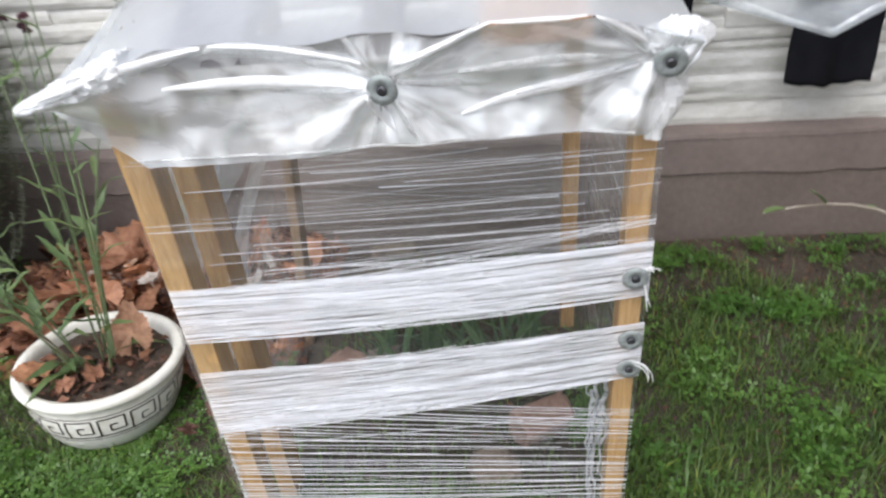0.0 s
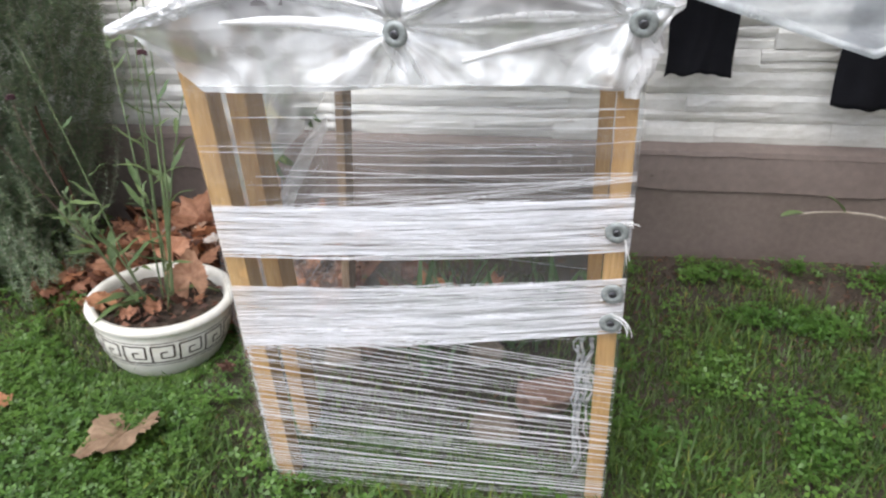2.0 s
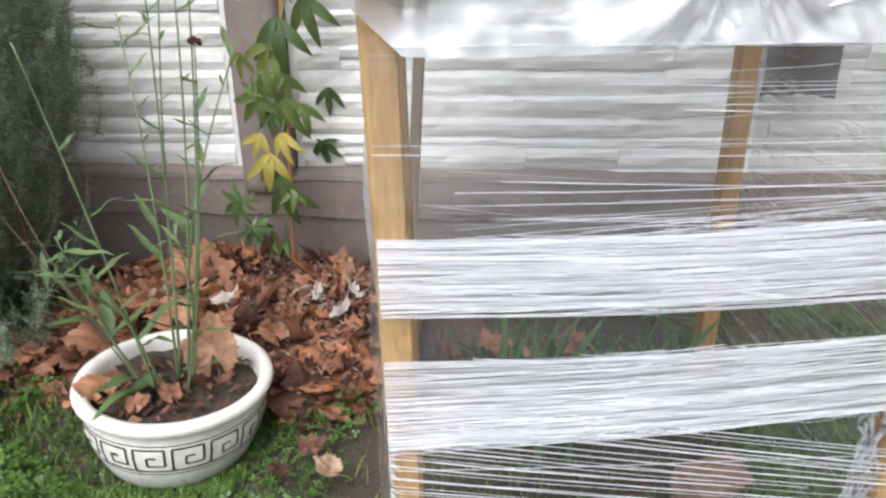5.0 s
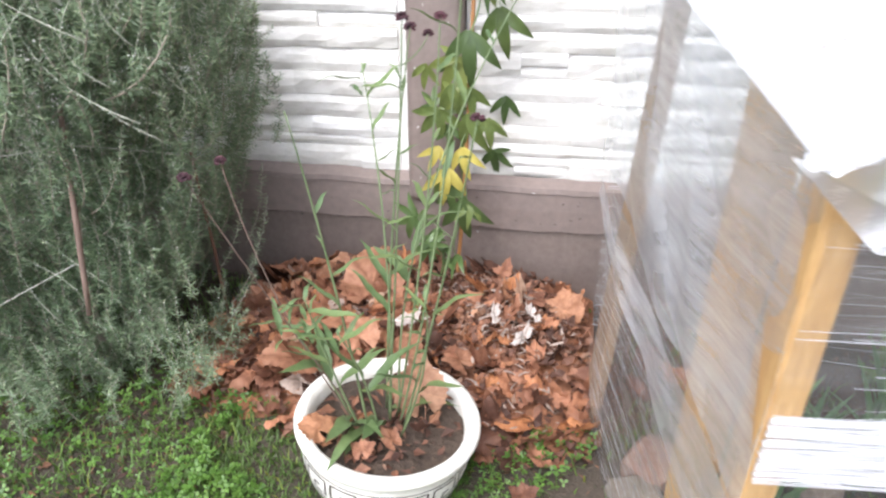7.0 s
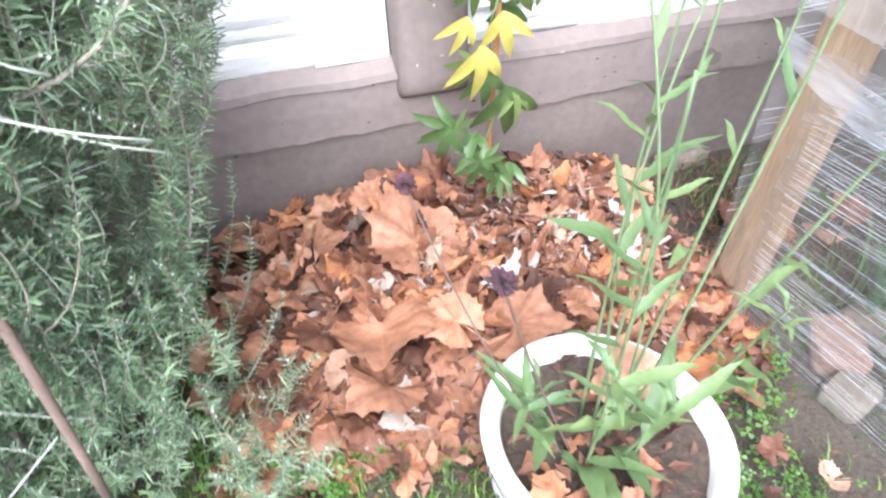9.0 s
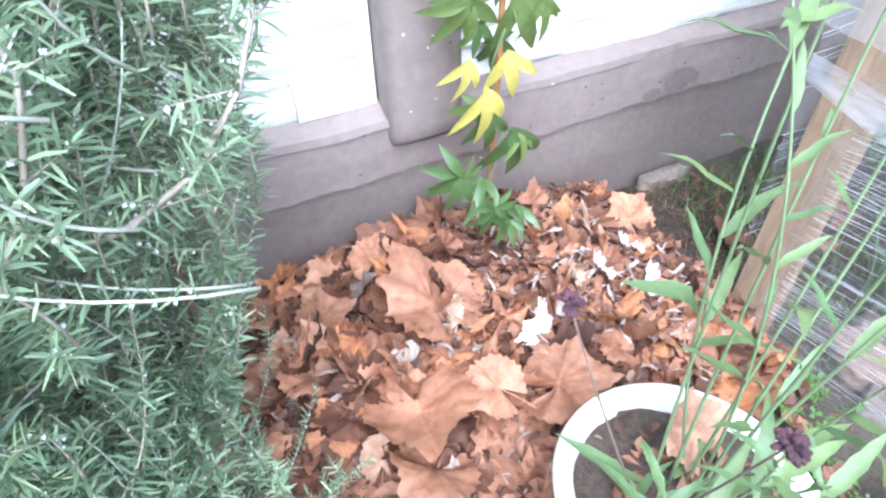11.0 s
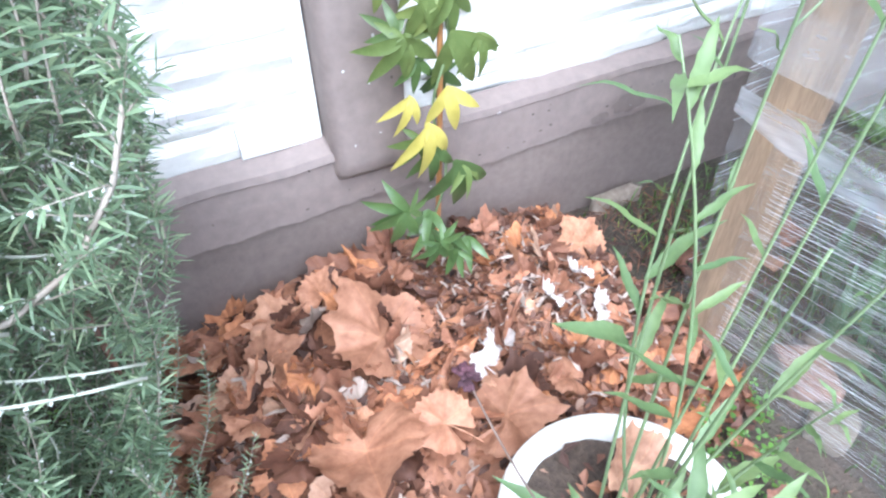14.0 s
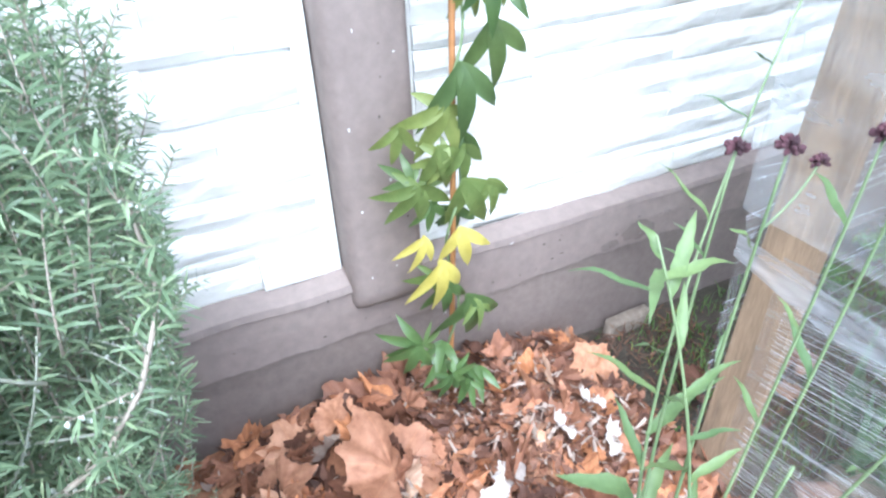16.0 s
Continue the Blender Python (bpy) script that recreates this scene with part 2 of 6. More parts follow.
M_VINE = surface("vine_leaf_green", [(0.3, (0.125, 0.17, 0.055)), (0.7, (0.225, 0.265, 0.1))], [(0.3, (0.78, 0.8, 0.75)), (0.7, (1, 1, 1))], 14, 70, 0.4, 0.3, 0.002, vary=("object", [(0, (0.5, 0.62, 0.6)), (0.5, (0.9, 0.95, 0.8)), (1, (1.25, 1.15, 0.9))]), thin=0.25)
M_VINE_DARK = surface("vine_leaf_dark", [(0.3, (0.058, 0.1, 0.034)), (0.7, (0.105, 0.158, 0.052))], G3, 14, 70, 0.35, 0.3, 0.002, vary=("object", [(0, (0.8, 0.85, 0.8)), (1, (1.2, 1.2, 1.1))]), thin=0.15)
M_VINE_YELLOW = surface("vine_leaf_yellow", [(0.3, (0.46, 0.38, 0.08)), (0.7, (0.62, 0.54, 0.16))], [(0.3, (0.85, 0.85, 0.7)), (0.7, (1, 1, 1))], 12, 60, 0.45, 0.2, 0.002, thin=0.25)
M_IRIS = surface("iris_blade", [(0.3, (0.08, 0.16, 0.07)), (0.7, (0.16, 0.25, 0.12))], G3, 6, 60, 0.5, 0.2, 0.001, (1, 1, 0.3), ("object", [(0, (0.7, 0.75, 0.7)), (1, (1.2, 1.15, 1.0))]), thin=0.2)
BROWNS = [(0, (0.2, 0.165, 0.16)), (0.22, (0.44, 0.34, 0.3)), (0.42, (0.74, 0.58, 0.49)), (0.62, (0.97, 0.82, 0.72)), (0.78, (1.18, 0.93, 0.74)), (0.9, (1.3, 0.98, 0.62)), (0.95, (1.15, 1.1, 1.0)), (1, (1.2, 1.4, 1.45))]
def dry_leaf(name, coarse, browns):
    """Papery leaf: blotches, paler veins along the lobes, a bump from both."""
    m, nt, bsdf, out = nodes_of(name)
    n1, n2 = noise_tex(nt, 11, 5.0), noise_tex(nt, 42, 5.0)
    col = mix(nt, ramp(nt, n1.outputs[0], coarse).outputs[0], ramp(nt, n2.outputs[0], [(0.28, (0.62, 0.55, 0.52)), (0.62, (1, 1, 1))]).outputs[0], 1.0, "MULTIPLY")
    rnd = nt.nodes.new("ShaderNodeObjectInfo").outputs["Random"]
    col = mix(nt, col, ramp(nt, rnd, browns).outputs[0], 1.0, "MULTIPLY")
    sep = nt.nodes.new("ShaderNodeSeparateXYZ")
    nt.links.new(nt.nodes.new("ShaderNodeTexCoord").outputs["Object"], sep.inputs[0])

    def calc(op, a, b):
        n = nt.nodes.new("ShaderNodeMath")
        n.operation = op
        for k, q in enumerate((a, b)):
            if isinstance(q, (int, float)):
                n.inputs[k].default_value = q
            else:
                nt.links.new(q, n.inputs[k])
        return n.outputs[0]
    x, y = sep.outputs[0], sep.outputs[1]
    r = calc("SQRT", calc("ADD", calc("MULTIPLY", x, x), calc("MULTIPLY", y, y)), 0)
    wave = calc("ABSOLUTE", calc("SINE", calc("MULTIPLY", calc("ARCTAN2", x, y), 3.0), 0), 0)
    side = calc("ABSOLUTE", calc("SINE", calc("ADD", calc("MULTIPLY", r, 420.0), calc("MULTIPLY", wave, 9.0)), 0), 0)
    main = calc("LESS_THAN", calc("MULTIPLY", wave, r), 0.0026)
    fine = calc("MULTIPLY", calc("LESS_THAN", side, 0.14), 0.4)
    vein = calc("MAXIMUM", main, fine)
    tone = nt.nodes.new("ShaderNodeRGB")
    tone.outputs[0].default_value = (1.22, 1.2, 1.12, 1)
    light = mix(nt, col, tone.outputs[0], 1.0, "MULTIPLY")
    nt.links.new(mix(nt, col, light, vein), bsdf.inputs["Base Color"])
    bsdf.inputs["Roughness"].default_value = 0.62
    bsdf.inputs["Specular IOR Level"].default_value = 0.35
    b = put(nt, "ShaderNodeBump", Strength=0.7, Distance=0.004)
    nt.links.new(calc("ADD", n2.outputs[0], calc("MULTIPLY", vein, 0.35)), b.inputs["Height"])
    nt.links.new(b.outputs[0], bsdf.inputs["Normal"])
    tr = nt.nodes.new("ShaderNodeBsdfTranslucent")
    nt.links.new(col, tr.inputs["Color"])
    ms = nt.nodes.new("ShaderNodeMixShader")
    ms.inputs[0].default_value = 0.12
    nt.links.new(bsdf.outputs[0], ms.inputs[1])
    nt.links.new(tr.outputs[0], ms.inputs[2])
    nt.links.new(ms.outputs[0], out.inputs["Surface"])
    return m


M_DRY = dry_leaf("dry_leaf", [(0.3, (0.3, 0.16, 0.105)), (0.7, (0.48, 0.285, 0.195))], BROWNS)
M_ORANGE = dry_leaf("orange_leaf", [(0.3, (0.34, 0.165, 0.095)), (0.7, (0.5, 0.28, 0.18))], [(0, (0.72, 0.66, 0.62)), (0.6, (1, 0.92, 0.86)), (1, (1.1, 1.05, 0.95))])
M_TAN = dry_leaf("tan_leaf", [(0.3, (0.33, 0.215, 0.13)), (0.7, (0.46, 0.32, 0.21))], G3)
M_DRY_BITS = surface("dry_leaf_litter", [(0.3, (0.2, 0.11, 0.075)), (0.7, (0.34, 0.2, 0.14))], [(0.25, (0.55, 0.5, 0.46)), (0.65, (1, 1, 1))], 9, 60, 0.7, 0.5, 0.003, vary=("island", BROWNS), thin=0.1)
M_LAWN_BITS = surface("lawn_litter", [(0.3, (0.11, 0.068, 0.048)), (0.7, (0.2, 0.125, 0.088))], [(0.25, (0.55, 0.5, 0.46)), (0.65, (1, 1, 1))], 9, 60, 0.8, 0.5, 0.003, vary=("island", BROWNS), thin=0.1)
M_PALE = surface("bleached_leaf", [(0.3, (0.3, 0.22, 0.17)), (0.7, (0.48, 0.39, 0.33))], [(0.3, (0.7, 0.68, 0.66)), (0.65, (1, 1, 1))], 12, 70, 0.7, 0.4, 0.003, thin=0.1)
M_WHITE = surface("white_mouldy_leaf", [(0.3, (0.42, 0.35, 0.3)), (0.7, (0.62, 0.57, 0.53))], [(0.3, (0.7, 0.68, 0.66)), (0.65, (1, 1, 1))], 12, 70, 0.7, 0.4, 0.003, thin=0.1)
M_BRICK = surface("broken_brick", [(0.3, (0.24, 0.14, 0.105)), (0.7, (0.36, 0.24, 0.185))], [(0.3, (0.65, 0.62, 0.6)), (0.7, (1, 1, 1))], 8, 60, 0.9, 0.7, 0.006)
M_ROCK = surface("garden_stone", [(0.3, (0.17, 0.135, 0.105)), (0.7, (0.31, 0.255, 0.2))], [(0.3, (0.65, 0.62, 0.6)), (0.7, (1, 1, 1))], 7, 60, 0.9, 0.7, 0.006)
F_FRONT = film("stretch_film", 0.02, 0.12, 5, (0.6, 1, 7), 0.3, gloss=0.2)
F_CLEAR = film("clear_stretch_film", 0.01, 0.06, 5, (0.6, 1, 7), 0.3, gloss=0.15)
F_BAND = film("stretch_film_band", 0.12, 0.66, 9, (0.25, 1, 14), 0.28, (0.9, 0.91, 0.94), gloss=0.5, bump=0.8)
F_THREAD = film("stretch_film_strand", 0.45, 1.0, 12, (0.5, 1, 6), 0.25, (0.92, 0.93, 0.96), gloss=0.5)
F_ROOF = film("cover_sheet", 0.5, 0.74, 4, (1.5, 0.5, 1), 0.28, (0.8, 0.84, 0.9), gloss=0.6, bump=0.15)
F_FLAP = film("cover_flap", 0.4, 0.95, 6, (1, 1, 1.6), 0.22, (0.97, 0.99, 1.0), gloss=1.0, bump=0.2, passed=0.2, pins=((0.834, 0.951), (1.155, 0.957)))
F_SIDEBAND = film("side_band_film", 0.1, 0.36, 7, (1, 0.5, 7.0), 0.3, (0.95, 0.96, 0.99), gloss=0.4, bump=0.4)
# white films for creased plastic, also used to paint glints on the flap
F_FOLD_GLINT = film("cover_fold_glint", 0.1, 0.55, 20, (1, 1, 1), 0.25, (1.0, 1.0, 1.0), gloss=0.4, bump=0.3)
F_CREASE_GLINT = film("cover_crease_glint", 0.6, 1.0, 14, (1, 1, 1), 0.22, (1.0, 1.0, 1.0), gloss=0.8, bump=0.3, passed=0.25)
F_SIDE = film("side_sheet", 0.06, 0.32, 4.5, (1, 1.0, 3.2), 0.35, (0.92, 0.94, 0.97), gloss=0.25, bump=0.2)
F_LAUNDRY = film("laundry_sheet", 0.34, 0.82, 3.4, (1, 1, 1.8), 0.25, (0.74, 0.8, 0.84), gloss=0.5, bump=0.2, passed=0.4)
F_HEM = film("laundry_hem", 0.25, 0.75, 9, (1, 1, 1), 0.2, (0.86, 0.9, 0.93), gloss=0.6, bump=0.4)


# ---- building helpers ----
def to_object(name, bm, material, parent=None, label="", smooth=False):
    me = bpy.data.meshes.new(name)
    bm.to_mesh(me)
    bm.free()
    me.materials.append(material)
    if smooth:
        me.shade_smooth()
    ob = new(name, me)
    if parent:
        ob.parent = parent
    if label:
        ob["label"] = label
    return ob


def part(name, bm, material, parent, label="", smooth=False):
    return to_object(name, bm, material, parent, label, smooth)


def from_lists(name, verts, faces, material, parent=None, label="", smooth=False):
    me = bpy.data.meshes.new(name)
    me.from_pydata(verts, [], faces)
    me.materials.append(material)
    if smooth:
        me.shade_smooth()
    ob = new(name, me)
    if parent:
        ob.parent = parent
    if label:
        ob["label"] = label
    return ob


def share(name, me, m, parent):
    ob = new(name, me)
    ob.parent = parent
    ob.matrix_basis = m
    return ob


def thing(name, at, label, category, group="", kind=""):
    ob = new(name)
    ob.location = at
    ob.empty_display_size = 0.05
    return tagged(ob, label, category, group, kind)


def box(bm, lo, hi, bevel=0.0, lean=(0, 0), wob=0.0):
    """A box from lo to hi; lean moves its top in x and y."""
    vs = []
    for z in (lo[2], hi[2]):
        for x, y in ((lo[0], lo[1]), (hi[0], lo[1]), (hi[0], hi[1]), (lo[0], hi[1])):
            t = 1 if z == hi[2] else 0
            vs.append(bm.verts.new((x + lean[0] * t + random.uniform(-wob, wob), y + lean[1] * t + random.uniform(-wob, wob), z)))
    fs = [(3, 2, 1, 0), (4, 5, 6, 7), (0, 1, 5, 4), (1, 2, 6, 5), (2, 3, 7, 6), (3, 0, 4, 7)]
    made = [bm.faces.new([vs[k] for k in f]) for f in fs]
    if bevel:
        edges = list({e for f in made for e in f.edges})
        bmesh.ops.bevel(bm, geom=edges, offset=bevel, segments=2, affect="EDGES", profile=0.6)


def grid(bm, f, nu, nv):
    """A sheet of points f(u, v) with u and v from 0 to 1."""
    vs = [[bm.verts.new(f(i / nu, j / nv)) for i in range(nu + 1)] for j in range(nv + 1)]
    for j in range(nv):
        for i in range(nu):
            bm.faces.new((vs[j][i], vs[j][i + 1], vs[j + 1][i + 1], vs[j + 1][i]))


def tube(bm, pts, radii, sides=6):
    """A tapered tube along a list of points."""
    rings = []
    for k, p in enumerate(pts):
        p = Vector(p)
        d = Vector(pts[min(k + 1, len(pts) - 1)]) - Vector(pts[max(k - 1, 0)])
        q = d.to_track_quat("Z", "Y")
        r = radii[k] if isinstance(radii, (list, tuple)) else radii
        rings.append([bm.verts.new(p + q @ Vector((r * math.cos(a), r * math.sin(a), 0))) for a in (2 * math.pi * s / sides for s in range(sides))])
    for a, b in zip(rings, rings[1:]):
        for s in range(sides):
            bm.faces.new((a[s], a[(s + 1) % sides], b[(s + 1) % sides], b[s]))
    bm.faces.new(rings[0][::-1])
    bm.faces.new(rings[-1])


def curve_points(a, b, c, n):
    """A quadratic curve from a past b to c."""
    a, b, c = Vector(a), Vector(b), Vector(c)
    return [(1 - t) ** 2 * a + 2 * t * (1 - t) * b + t * t * c for t in (k / n for k in range(n + 1))]


def ground_z(x, y):
    dip = 0.03 * math.exp(-((x + 0.064) ** 2 + (y - 1.11) ** 2) / 0.05)
    rise = 0.03 * min(max(x - 1.1, 0.0), 1.0)
    return 0.012 - dip + rise + 0.012 * noise.noise((x * 2.2, y * 2.2, 0.3)) + 0.006 * noise.noise((x * 9, y * 9, 4.0))


# ---- ground ----
def build_ground():
    bm = bmesh.new()
    xs = [-60, -20, -8, -4] + [-3 + 0.06 * k for k in range(117)] + [5, 9, 20, 60]
    ys = [-60, -20, -8, -3] + [-1 + 0.06 * k for k in range(52)] + [2.4, 6, 20, 60]
    vs = [[bm.verts.new((x, y, ground_z(x, y))) for x in xs] for y in ys]
    for j in range(len(ys) - 1):
        for i in range(len(xs) - 1):
            bm.faces.new((vs[j][i], vs[j][i + 1], vs[j + 1][i + 1], vs[j + 1][i]))
    tagged(to_object("ground", bm, M_GROUND, smooth=True), "damp garden soil under patchy lawn beside the house", "ground", kind="structure")


build_ground()

# ---- house wall: plinth, pilaster, stone cladding ----
WALL_X0, WALL_X1 = -4.0, 5.0
PIL_X0, PIL_X1 = -0.19, -0.03


def build_wall():
    bm = bmesh.new()
    box(bm, (WALL_X0, 1.965, -0.2), (WALL_X1, 2.2, 3.0))
    wall = tagged(to_object("wall_house", bm, M_MORTAR), "house wall clad in white-painted stacked stone above a brown plinth", "wall", kind="structure")
    # lower plinth
    bm = bmesh.new()
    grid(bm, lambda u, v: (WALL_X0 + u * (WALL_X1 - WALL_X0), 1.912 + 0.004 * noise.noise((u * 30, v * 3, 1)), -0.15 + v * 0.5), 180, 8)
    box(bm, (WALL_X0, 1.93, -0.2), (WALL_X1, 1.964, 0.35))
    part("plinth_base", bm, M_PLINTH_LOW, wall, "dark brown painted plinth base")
    # thicker plaster band with a worn lower edge and a sloping top
    bm = bmesh.new()
    n = 900
    rows = []
    for k in range(n + 1):
        x = WALL_X0 + (WALL_X1 - WALL_X0) * k / n
        low = 0.272 + 0.018 * noise.noise((x * 2.3, 0, 7)) + 0.008 * noise.noise((x * 13, 0, 2)) + 0.005 * noise.noise((x * 45, 0, 9))
        j = 0.003 * noise.noise((x * 6, 1, 1))
        top = 0.412 + 0.004 * noise.noise((x * 8, 3, 0))
        lip = top - 0.016 - 0.004 * noise.noise((x * 5, 8, 0))
        out = 0.007 * max(0.0, min(1.0, 0.6 + 1.6 * noise.noise((x * 3.1, 5, 5)))) + 0.0015 * noise.noise((x * 40, 2, 2))
        rows.append([bm.verts.new(p) for p in ((x, 1.914, low), (x, 1.902 + j, low + 0.006), (x, 1.9 + j, (low + top) / 2), (x, 1.902 + j, lip - 0.003), (x, 1.902 + j - out, lip), (x, 1.904 + j - out * 0.6, top), (x, 1.95, top + 0.018))])
    for a, b in zip(rows, rows[1:]):
        for s in range(6):
            bm.faces.new((a[s], b[s], b[s + 1], a[s + 1]))
    part("plinth_band", bm, M_PLINTH, wall, "brown painted plaster band with a ledge")
    # pilaster with rounded edges, its foot lapping over the band
    bm = bmesh.new()
    prof = [(PIL_X0, 1.962), (PIL_X0 - 0.002, 1.9), (PIL_X0 + 0.006, 1.884), (PIL_X0 + 0.02, 1.878), (PIL_X1 - 0.02, 1.878), (PIL_X1 - 0.006, 1.884), (PIL_X1, 1.9), (PIL_X1, 1.962)]
    rings = []
    for k in range(40):
        z = 0.352 + (3.0 - 0.352) * (k / 39) ** 1.4
        sink = 0.012 if k == 0 else 0.0
        rings.append([bm.verts.new((x + 0.002 * noise.noise((x * 9, z * 7, 0)), y + sink + 0.002 * noise.noise((x * 30, z * 11, 5)), z + (0.012 * noise.noise((x * 12, 3, 3)) if k < 2 else 0))) for x, y in prof])
    for a, b in zip(rings, rings[1:]):
        for s in range(len(prof) - 1):
            bm.faces.new((a[s], a[s + 1], b[s + 1], b[s]))
    bm.faces.new(rings[0][::-1])
    part("pilaster", bm, M_PLINTH, wall, "brown painted plaster pilaster", True)
    # white edge strips beside the pilaster
    for x0, x1 in ((PIL_X0 - 0.036, PIL_X0 - 0.003), (PIL_X1 + 0.003, PIL_X1 + 0.026)):
        bm = bmesh.new()
        box(bm, (x0, 1.944, 0.428), (x1, 1.97, 3.0), 0.003)
        part("edge_strip", bm, M_STONE, wall)
    rng = random.Random(4)

    def blot(name, cx, y, cz, rx, rz, m, label):
        """A flat worn patch with an uneven outline."""
        bm = bmesh.new()
        ring = []
        for k in range(36):
            a = 2 * math.pi * k / 36
            f = 1 + 0.35 * noise.noise((math.cos(a) * 1.6 + cx * 9, math.sin(a) * 1.6, 3)) + 0.12 * noise.noise((a * 5, cx, 1))
            ring.append(bm.verts.new((cx + rx * f * math.cos(a), y, cz + rz * f * math.sin(a))))
        bm.faces.new(ring)
        part(name, bm, m, wall, label)
    blot("stain", STAIN[0], 1.8945, STAIN[1], 0.05, 0.028, M_PLINTH_LOW, "dark damp stain on the band")
    blot("stain", STAIN[0] - 0.09, 1.8945, STAIN[1] - 0.02, 0.028, 0.014, M_PLINTH_LOW, "dark damp stain on the band")
    for k in range(60):
        x = rng.uniform(-0.6, 1.4)
        z = rng.choice((0.285, 0.3, 0.35, 0.38)) + rng.gauss(0, 0.02)
        blot("chip", x, 1.8945 if z > 0.292 else 1.9065, max(0.2, z), rng.uniform(0.001, 0.006), rng.uniform(0.0008, 0.0025), M_MORTAR if k % 6 == 0 else M_DARKWOOD, "")
    for k in range(16):
        x, z = rng.uniform(PIL_X0 + 0.025, PIL_X1 - 0.02), rng.uniform(0.4, 1.1)
        blot("fleck", x, 1.8755, z, rng.uniform(0.0012, 0.003), rng.uniform(0.001, 0.0035), M_MORTAR if k % 3 else M_DARKWOOD, "")
    return wall


# Added wall, never in view: keeps sky light off the right-hand side.
def build_sky_blocker():
    bm = bmesh.new()
    box(bm, (2.36, -1.6, -0.1), (2.56, 1.89, 5.6))
    tagged(to_object("wall_wing", bm, M_PLINTH), "plain brown wall added out of view to shade the right side", "wall", kind="structure")


STAIN = (0.57, 0.32)
build_sky_blocker()
wall = build_wall()


def stone_mesh(bm, x0, x1, z0, z1, proud):
    """One split-faced stone: a rough front between bevelled edges."""
    nx, nz = max(2, int((x1 - x0) / 0.035)), 3
    gap = 0.0012
    x0, x1, z0, z1 = x0 + gap * 0.3, x1 - gap * 0.3, z0 + gap * 0.6, z1 - gap * 0.6
    slope = random.uniform(-0.008, 0.006)
    front = []
    for j in range(nz + 1):
        row = []
        for i in range(nx + 1):
            u, v = i / nx, j / nz
            x, z = x0 + (x1 - x0) * u, z0 + (z1 - z0) * v
            edge = (0.0055 if j in (0, nz) else 0.0) + (0.002 if i in (0, nx) else 0.0)
            y = 1.949 - proud + edge + slope * (v - 0.5) + 0.005 * noise.noise((x * 9, z * 40, proud * 90)) + 0.003 * noise.noise((x * 30, z * 70, proud * 40))
            row.append(bm.verts.new((x, y, z + (0.004 * noise.noise((x * 11, z * 4, 2)) if j in (0, nz) else 0))))
        front.append(row)
    for j in range(nz):
        for i in range(nx):
            bm.faces.new((front[j][i], front[j][i + 1], front[j + 1][i + 1], front[j + 1][i]))
    rim = front[0] + [front[j][nx] for j in range(1, nz + 1)] + front[nz][::-1][1:] + [front[j][0] for j in range(nz - 1, 0, -1)]
    back = [bm.verts.new((v.co.x, 1.968, v.co.z)) for v in rim]
    for k in range(len(rim)):
        q = (k + 1) % len(rim)
        bm.faces.new((rim[k], back[k], back[q], rim[q]))


def build_stones():
    rng = random.Random(5)
    rest = bmesh.new()
    z, count = 0.428, 0
    while z < 2.95:
        h = rng.choice((0.035, 0.045, 0.055, 0.055, 0.07, 0.07, 0.088))
        for a, b in ((WALL_X0, PIL_X0 - 0.036), (PIL_X1 + 0.026, WALL_X1)):
            x = a
            while x < b - 0.001:
                length = rng.uniform(0.2, 0.75)
                x1 = min(b, x + length)
                if b - x1 < 0.08:
                    x1 = b
                proud = rng.uniform(0.0, 0.016)
                near = -1.2 < x < 2.3 and z < 1.35 and count < 300
                bm = bmesh.new() if near else rest
                if h > 0.06 and rng.random() < 0.35 and x1 - x > 0.2:
                    xm = x + (x1 - x) * rng.uniform(0.4, 0.6)
                    stone_mesh(bm, x, xm, z, z + h, proud)
                    stone_mesh(bm, xm, x1, z, z + h * 0.5, proud * 0.4)
                    stone_mesh(bm, xm, x1, z + h * 0.5, z + h, proud + 0.003)
                else:
                    stone_mesh(bm, x, x1, z, z + h, proud)
                if near:
                    part("stone", bm, M_STONE, wall)
                    count += 1
                x = x1
        z += h
    tagged(part("upper_stones", rest, M_STONE, wall), kind="stuff")


# ---- the wrapped shelter ----
SX0, SX1 = 0.40, 1.15
ROOF_SLOPE = 0.215


def roof_z(y):
    return 1.083 + ROOF_SLOPE * (y - 0.67)


def seat(p):
    """From the square frame in which the shelter is drawn to its place: turned, wider at the back, leaning forward."""
    u, v, z = (p.x - 0.403) / 0.71, (p.y - 0.697) / 0.773, 0.985 * p.z - 0.08
    return ((0.49 - 0.105 * v) * (1 - u) + (1.157 + 0.012 * v) * u, 0.666 + 0.052 * u + 0.785 * v - 0.05 * z * max(0.0, 1 - v), z)


def settle(ob):
    """Seats every mesh under a thing."""
    for child in ob.children_recursive:
        for vert in child.data.vertices:
            vert.co = seat(vert.co)


